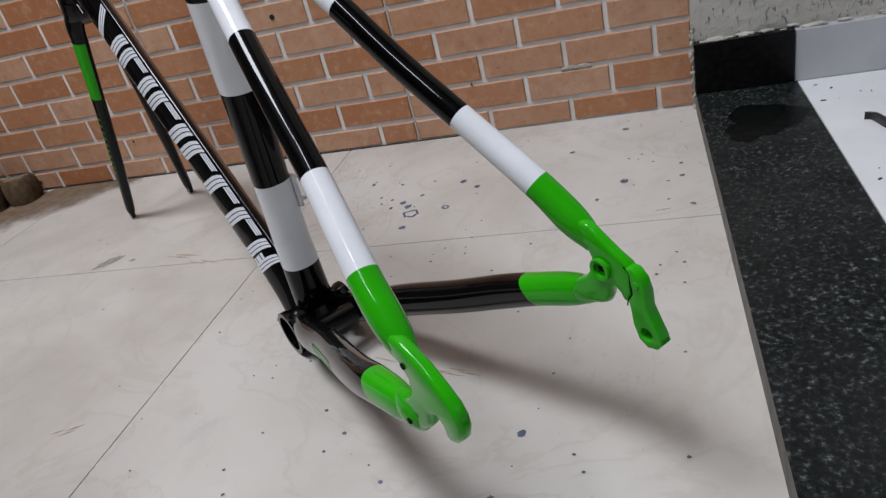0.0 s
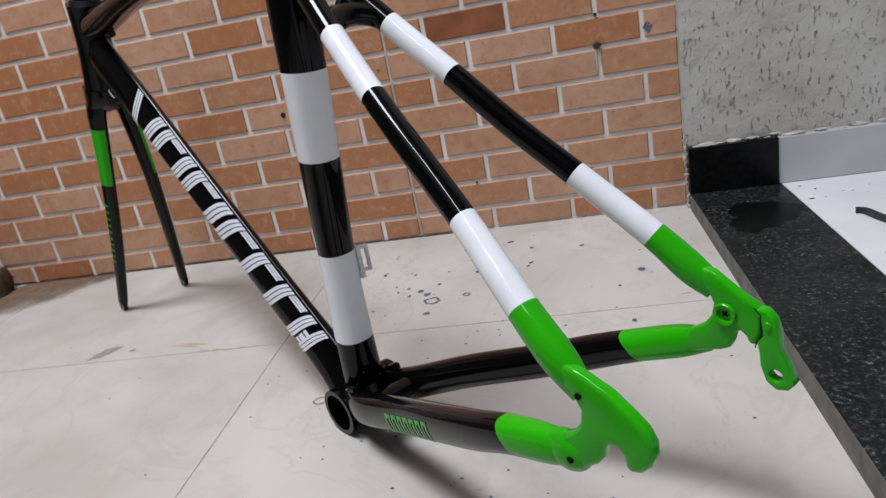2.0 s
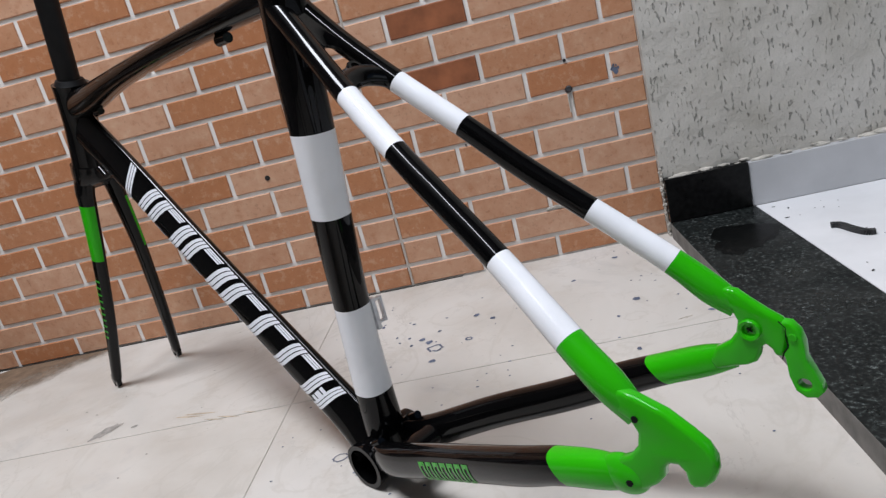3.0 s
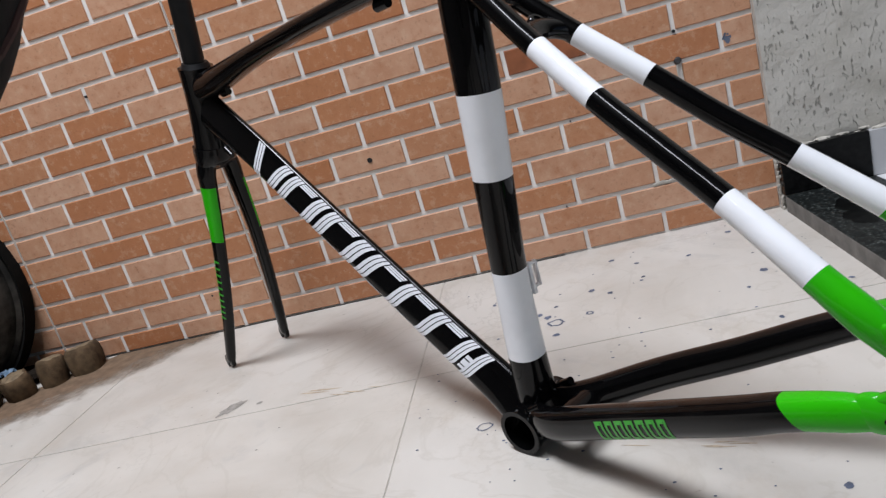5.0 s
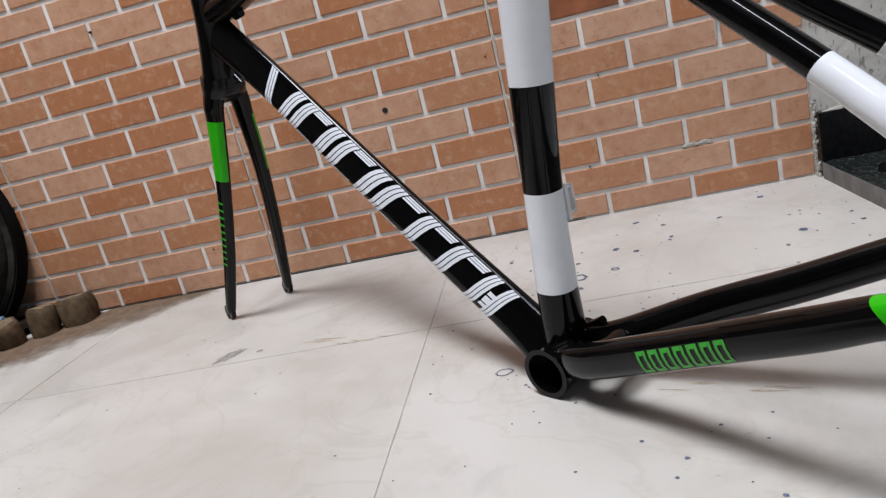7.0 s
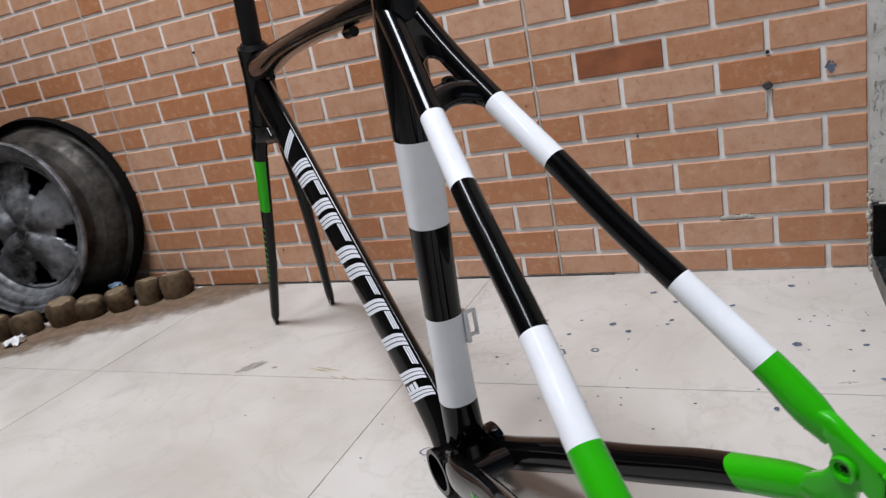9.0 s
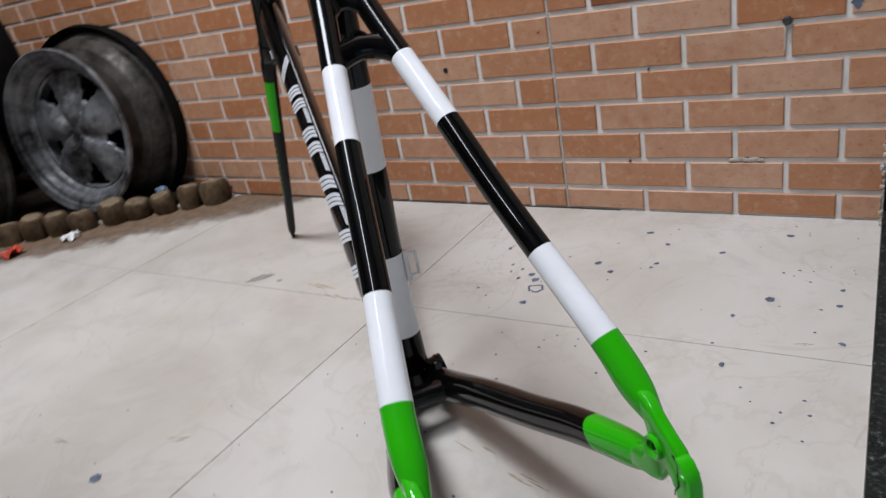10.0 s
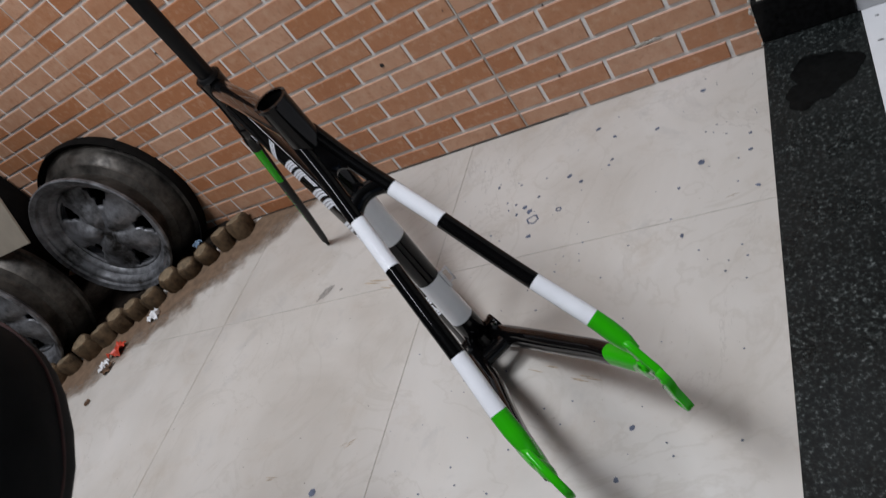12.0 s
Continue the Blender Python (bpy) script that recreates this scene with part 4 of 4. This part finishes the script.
drops = bmesh.new()
rnd = random.Random(7)
for i, (x, y, r) in enumerate([(0.222, -0.325, 5.5), (0.179, -0.235, 3), (0.18, -0.183, 3), (0.128, -0.172, 5), (0.158, -0.224, 3), (0.323, -0.084, 6), (0.359, -0.12, 4), (0.36, -0.182, 4), (0.356, -0.195, 3), (0.281, -0.195, 5.5),
                               (0.306, -0.218, 4.5), (0.513, -0.25, 6), (0.585, -0.249, 4), (0.593, -0.328, 4), (0.48, -0.296, 3.5), (0.586, -0.211, 3), (0.513, -0.067, 5), (0.437, -0.134, 5), (0.438, -0.697, 4), (0.424, -0.763, 4),
                               (0.225, -0.229, 3.5), (0.200, -0.248, 5), (0.488, -0.397, 4), (0.14, -0.301, 3), (0.212, -0.262, 6), (-0.071, -0.782, 7), (0.01, -0.869, 6), (0.185, -0.262, 4), (0.165, -0.245, 3)]):
    blot(drops, x, y, r / 1000, 100 + i, 0.0005, rnd.uniform(0.6, 1), rnd.uniform(0, 3))
for i in range(110):
    blot(drops, rnd.uniform(0.05, 0.6), rnd.uniform(-0.8, -0.03), rnd.uniform(0.0008, 0.0022), 300 + i, 0.0005, 0.8, 0, 7)
blot(drops, 0.223, -0.285, 0.013, 90, 0.0005, 0.8, 0.4, 20, 0.72)
blot(drops, 0.272, -0.275, 0.006, 91, 0.0005, 0.9, 0.4, 16, 0.55)
blot(drops, 0.033, -0.875, 0.009, 92, 0.0005, 0.9, 0.4, 16, 0.6)
blot(drops, 0.134, -0.521, 0.0095, 93, 0.0005, 0.8, 0.2, 20, 0.82)
tagged(finish("paint_drops", drops, SPLAT), "dried blue-grey paint drops and rings on the floor", "paint drops", kind="stuff")

stains = bmesh.new()
blot(stains, -0.257, -0.352, 0.023, 50, 0.0004, 0.45, 0.85, 22)
blot(stains, -0.211, -0.352, 0.005, 51, 0.0004, 0.7, 0.3)
for i in range(60):
    blot(stains, rnd.uniform(-0.9, 0.0), rnd.uniform(-0.95, -0.03), rnd.uniform(0.0007, 0.002), 500 + i, 0.0004, 0.7, 0, 7)
tagged(finish("floor_stains", stains, STAIN), "grey cement stains on the floor tiles", "stain", kind="stuff")
scuffs = bmesh.new()
for i, (x, y, l, a) in enumerate([(0.30, -0.600, 0.03, -0.3), (0.37, -0.620, 0.035, -0.25), (-0.10, -0.352, 0.06, -0.2), (-0.06, -0.372, 0.05, -0.3), (-0.18, -0.760, 0.03, 0.1), (0.43, -0.80, 0.03, -1.2), (0.56, -0.34, 0.012, 0.3), (-0.03, -0.70, 0.025, 0.5)]):
    for j in range(4):
        blot(scuffs, x + rnd.uniform(-l, l) * 0.6, y + rnd.uniform(-0.004, 0.004), l * rnd.uniform(0.2, 0.45), 700 + 10 * i + j, 0.0003, 0.08, a, 12)
tagged(finish("floor_scuffs", scuffs, RUST), "thin brown scuff marks on the floor tiles", "scuff marks", kind="stuff")



def earth_material():
    m, t, b = nodes("thin_brown_earth", 0.95)
    t.links.new(ramp(t, tex(t, "noise", 40, 7, 0.65), [(0.3, (0.095, 0.060, 0.036)), (0.7, (0.24, 0.155, 0.095))]), b.inputs["Base Color"])
    c = t.nodes.new("ShaderNodeTexCoord")
    xyz = t.nodes.new("ShaderNodeSeparateXYZ")
    t.links.new(c.outputs["Object"], xyz.inputs[0])
    wob = t.nodes.new("ShaderNodeMath")
    wob.operation = "MULTIPLY_ADD"
    t.links.new(tex(t, "noise", 13, 8, 0.68), wob.inputs[0])
    wob.inputs[1].default_value = 0.20
    t.links.new(xyz.outputs["Y"], wob.inputs[2])
    t.links.new(ramp(t, wob.outputs[0], [(0.145, (0.9, 0.9, 0.9)), (0.190, (0.58, 0.58, 0.58)), (0.235, (0, 0, 0))]), b.inputs["Alpha"])
    bump(t, b, tex(t, "noise", 200, 4), 0.5, 0.001)
    return m


earth = bmesh.new()
bmesh.ops.create_grid(earth, x_segments=8, y_segments=3, size=0.5, matrix=Matrix.Translation((0.42, 0.055, 0)) @ Matrix.Diagonal((1.30, 0.19, 1, 1)))
spill = finish("spilled_earth", earth, earth_material())
spill.matrix_world = pose(-0.690, -0.066, 0.0007, 0, 0, -142.6)
tagged(spill, "brown earth washed out along the log edging", "earth", kind="stuff")


def crumpled(name, x, y, size, mat, label, category, seed, flat=0.45):
    g = random.Random(seed)
    bm = bmesh.new()
    bmesh.ops.create_grid(bm, x_segments=6, y_segments=5, size=size / 2)
    for v in bm.verts:
        v.co += Vector((g.uniform(-1, 1), g.uniform(-1, 1), 0)) * size * 0.1
        v.co.z = abs(g.uniform(0, size * flat))
    low = min(v.co.z for v in bm.verts)
    for v in bm.verts:
        v.co.z -= low
    ext = bmesh.ops.extrude_face_region(bm, geom=list(bm.faces))
    bmesh.ops.translate(bm, verts=[q for q in ext["geom"] if isinstance(q, bmesh.types.BMVert)], vec=(0, 0, 0.0008))
    ob = finish(name, bm, mat)
    ob.matrix_world = pose(x, y, 0.001, 0, 0, g.uniform(0, 360))
    return tagged(ob, label, category)


crumpled("wrapper", -1.005, -0.400, 0.045, RED, "crumpled red sweet wrapper beside the log edging", "wrapper", 1)
crumpled("paper_scrap", -0.928, -0.300, 0.036, PAPER, "crumpled white paper scrap beside the logs", "paper", 2)
crumpled("paper_scrap", -1.165, -0.545, 0.050, PAPER, "crumpled white paper scrap by the end of the logs", "paper", 3)
crumpled("paper_scrap", -1.03, -0.445, 0.030, PAPER, "small torn paper scrap beside the wrapper", "paper", 4)
crumpled("dry_leaf", -1.010, -0.455, 0.034, LEAF, "curled dry brown leaf on the floor", "leaf", 5, 0.25)
crumpled("dry_leaf", -1.000, -0.556, 0.016, LEAF, "small dark dry leaf on the floor", "leaf", 6, 0.25)
crumpled("dry_leaf", -1.09, -0.62, 0.026, LEAF, "long dark dry leaf on the floor", "leaf", 7, 0.2)
blue = crumpled("wrapper", -0.85, -0.095, 0.024, BLUE, "blue plastic scrap caught behind the logs", "wrapper", 8)
blue.location.z = 0.040

strap = bmesh.new()
prof = smooth_path([(0.795, -0.186, 0.0), (0.806, -0.190, 0.0), (0.812, -0.205, 0.0), (0.818, -0.232, 0.0), (0.828, -0.258, 0.0), (0.842, -0.264, 0)], 5)
for a, b in zip(prof, prof[1:]):
    p, q = (Vector((0.815 + 0.7 * (w[0] - 0.815), -0.215 + 0.7 * (w[1] + 0.215), 0)) for w in (a, b))
    d = (q - p).normalized()
    nrm = Vector((-d.y, d.x, 0)) * 0.0042
    vs8 = [strap.verts.new(v + Vector((0, 0, h))) for h in (0.0264, 0.0330) for v in (p - nrm, q - nrm, q + nrm, p + nrm)]
    for q4 in ((0, 1, 2, 3), (4, 5, 6, 7), (0, 1, 5, 4), (2, 3, 7, 6), (1, 2, 6, 5), (3, 0, 4, 7)):
        strap.faces.new([vs8[i] for i in q4])
tagged(finish("plastic_clip", strap, PLASTIC), "bent black plastic clip lying on the white floor", "clip")
bits = bmesh.new()
for i, (x, y, r) in enumerate([(0.772, -0.118, 0.004), (0.79, -0.075, 0.003), (0.86, -0.33, 0.004), (0.80, -0.42, 0.006), (0.775, -0.36, 0.003), (0.80, -0.40, 0.003), (0.775, -0.055, 0.003), (0.82, -0.10, 0.002)]):
    blot(bits, x, y, r, 60 + i, 0.0266, 0.5, i)
for i in range(40):
    blot(bits, rnd.uniform(0.77, 1.1), rnd.uniform(-0.9, -0.05), rnd.uniform(0.0006, 0.0018), 1300 + i, 0.0266, 0.7, i, 6)
tagged(finish("black_flecks", bits, PLASTIC), "black flecks scattered on the white floor", "flecks", kind="stuff")

damp = bmesh.new()
for cx, cy, r, z in ((0.697, -0.155, 0.046, 0.0270), (0.668, -0.195, 0.026, 0.02705)):
    edge_d = [damp.verts.new((cx + q * math.cos(a), cy + q * 1.15 * math.sin(a), z)) for a, q in
              [(2 * math.pi * i / 48, r * (1 + 0.13 * math.sin(3 * 2 * math.pi * i / 48 + 1) + 0.06 * math.sin(7 * 2 * math.pi * i / 48))) for i in range(48)]]
    damp.faces.new(edge_d)
tagged(finish("damp_patch", damp, DAMP), "dark damp patch on the granite threshold", "damp patch", kind="stuff")
wallmarks = bmesh.new()
for x, z, r in ((0.4955, 0.281, 0.0068), (0.497, 0.327, 0.003), (-0.044, 0.253, 0.0055), (-0.519, 0.496, 0.0026), (0.272, 0.087, 0.0016), (-0.43, 0.077, 0.0022), (0.31, 0.23, 0.0015), (0.14, 0.30, 0.0015)):
    cylinder(wallmarks, (x, 0.001, z), (x, -0.0042, z), r, r * 0.8, 12)
tagged(finish("wall_plugs", wallmarks, PLASTIC, None, "", True), "dark screw plug and drill holes in the brick wall", "screw plug", kind="stuff")
screw = bmesh.new()
cylinder(screw, (0.4955, -0.003, 0.281), (0.4955, -0.0062, 0.281), 0.0058, 0.004, 14)
tagged(finish("screw", screw, SCREW, None, "", True), "round screw head set in the brick wall", "screw")
smears = bmesh.new()
box(smears, 0.4915, 0.4935, -0.0031, -0.0026, 0.243, 0.274)
box(smears, 0.4985, 0.5000, -0.0031, -0.0026, 0.250, 0.272)
for k in range(7):
    bmesh.ops.create_icosphere(smears, subdivisions=1, radius=0.006, matrix=Matrix.Translation((0.425 + k * 0.0065, -0.0022, 0.0885 + (k % 3) * 0.0012)) @ Matrix.Diagonal((1, 0.22, 0.55, 1)))
blue_smear = bmesh.new()
for k, (x, z, r) in enumerate(((0.5700, 0.2960, 0.0050), (0.5745, 0.2925, 0.0062), (0.5715, 0.3015, 0.0034), (0.5790, 0.2960, 0.0028), (0.5760, 0.3005, 0.0022))):
    g = random.Random(40 + k)
    ring_v = [blue_smear.verts.new((x + 0.75 * r * g.uniform(0.5, 1.2) * math.cos(a), -0.0031 - 0.00005 * k, z + r * g.uniform(0.6, 1.2) * math.sin(a))) for a in [2 * math.pi * i / 14 for i in range(14)]]
    blue_smear.faces.new(ring_v)
tagged(finish("wall_paint_smear", blue_smear, SPLAT), "blue-grey paint smear on one brick of the wall", "paint smear", kind="stuff")
tagged(finish("wall_smears", smears, MORTAR), "pale cement smears on the brick wall", "cement smears", kind="stuff")

# ---- loose pieces of wall and floor, last ----
meshes = {}
# points whose bricks take the darker tile colour
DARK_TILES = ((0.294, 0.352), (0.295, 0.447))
rest = bmesh.new()
for xa, xb, z0, z1 in brick_places():
    if xa > -0.95 and z0 < 0.72:
        key = (round(xb - xa, 3), round(z1 - z0, 3))
        if key not in meshes:
            meshes[key] = brick_mesh("brick", xb - xa, z1 - z0)
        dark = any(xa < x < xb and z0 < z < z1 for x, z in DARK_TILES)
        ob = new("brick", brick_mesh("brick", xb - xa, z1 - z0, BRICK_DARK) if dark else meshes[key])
        ob.parent = wall
        ob.location = (xa, -0.0003, z0)
    else:
        d, e = 0.0028, 0.0018
        o = [rest.verts.new((x, -0.0003, z)) for x, z in ((xa, z0), (xb, z0), (xb, z1), (xa, z1))]
        i4 = [rest.verts.new((x, -d, z)) for x, z in ((xa + e, z0 + e), (xb - e, z0 + e), (xb - e, z1 - e), (xa + e, z1 - e))]
        for i in range(4):
            rest.faces.new((o[i], o[(i + 1) % 4], i4[(i + 1) % 4], i4[i]))
        rest.faces.new(i4)
others = part("far_bricks", rest, BRICK, wall, "", False)
others["kind"] = "stuff"

SKEW = 1.25
grid_at = pose(0.032, -0.373, 0, 0, 0, SKEW)
xs = [0.605 * k for k in range(2, -7, -1)]
ys = [0.605 * k for k in range(1, -7, -1)]
for x1, x0 in zip(xs, xs[1:]):
    for y1, y0 in zip(ys, ys[1:]):
        g = 0.0009
        x0c, x1c, y0c, y1c = max(x0, -3.10), min(x1, 0.640), max(y0, -3.30), min(y1, 0.46)
        if x1c - x0c < 0.05 or y1c - y0c < 0.05:
            continue
        bm = bmesh.new()
        box(bm, x0c + g, x1c - g, y0c + g, y1c - g, -0.012, 0.0, 0.0008)
        bmesh.ops.transform(bm, matrix=grid_at, verts=bm.verts)
        part("floor_tile", bm, FLOOR, floor, "", False)
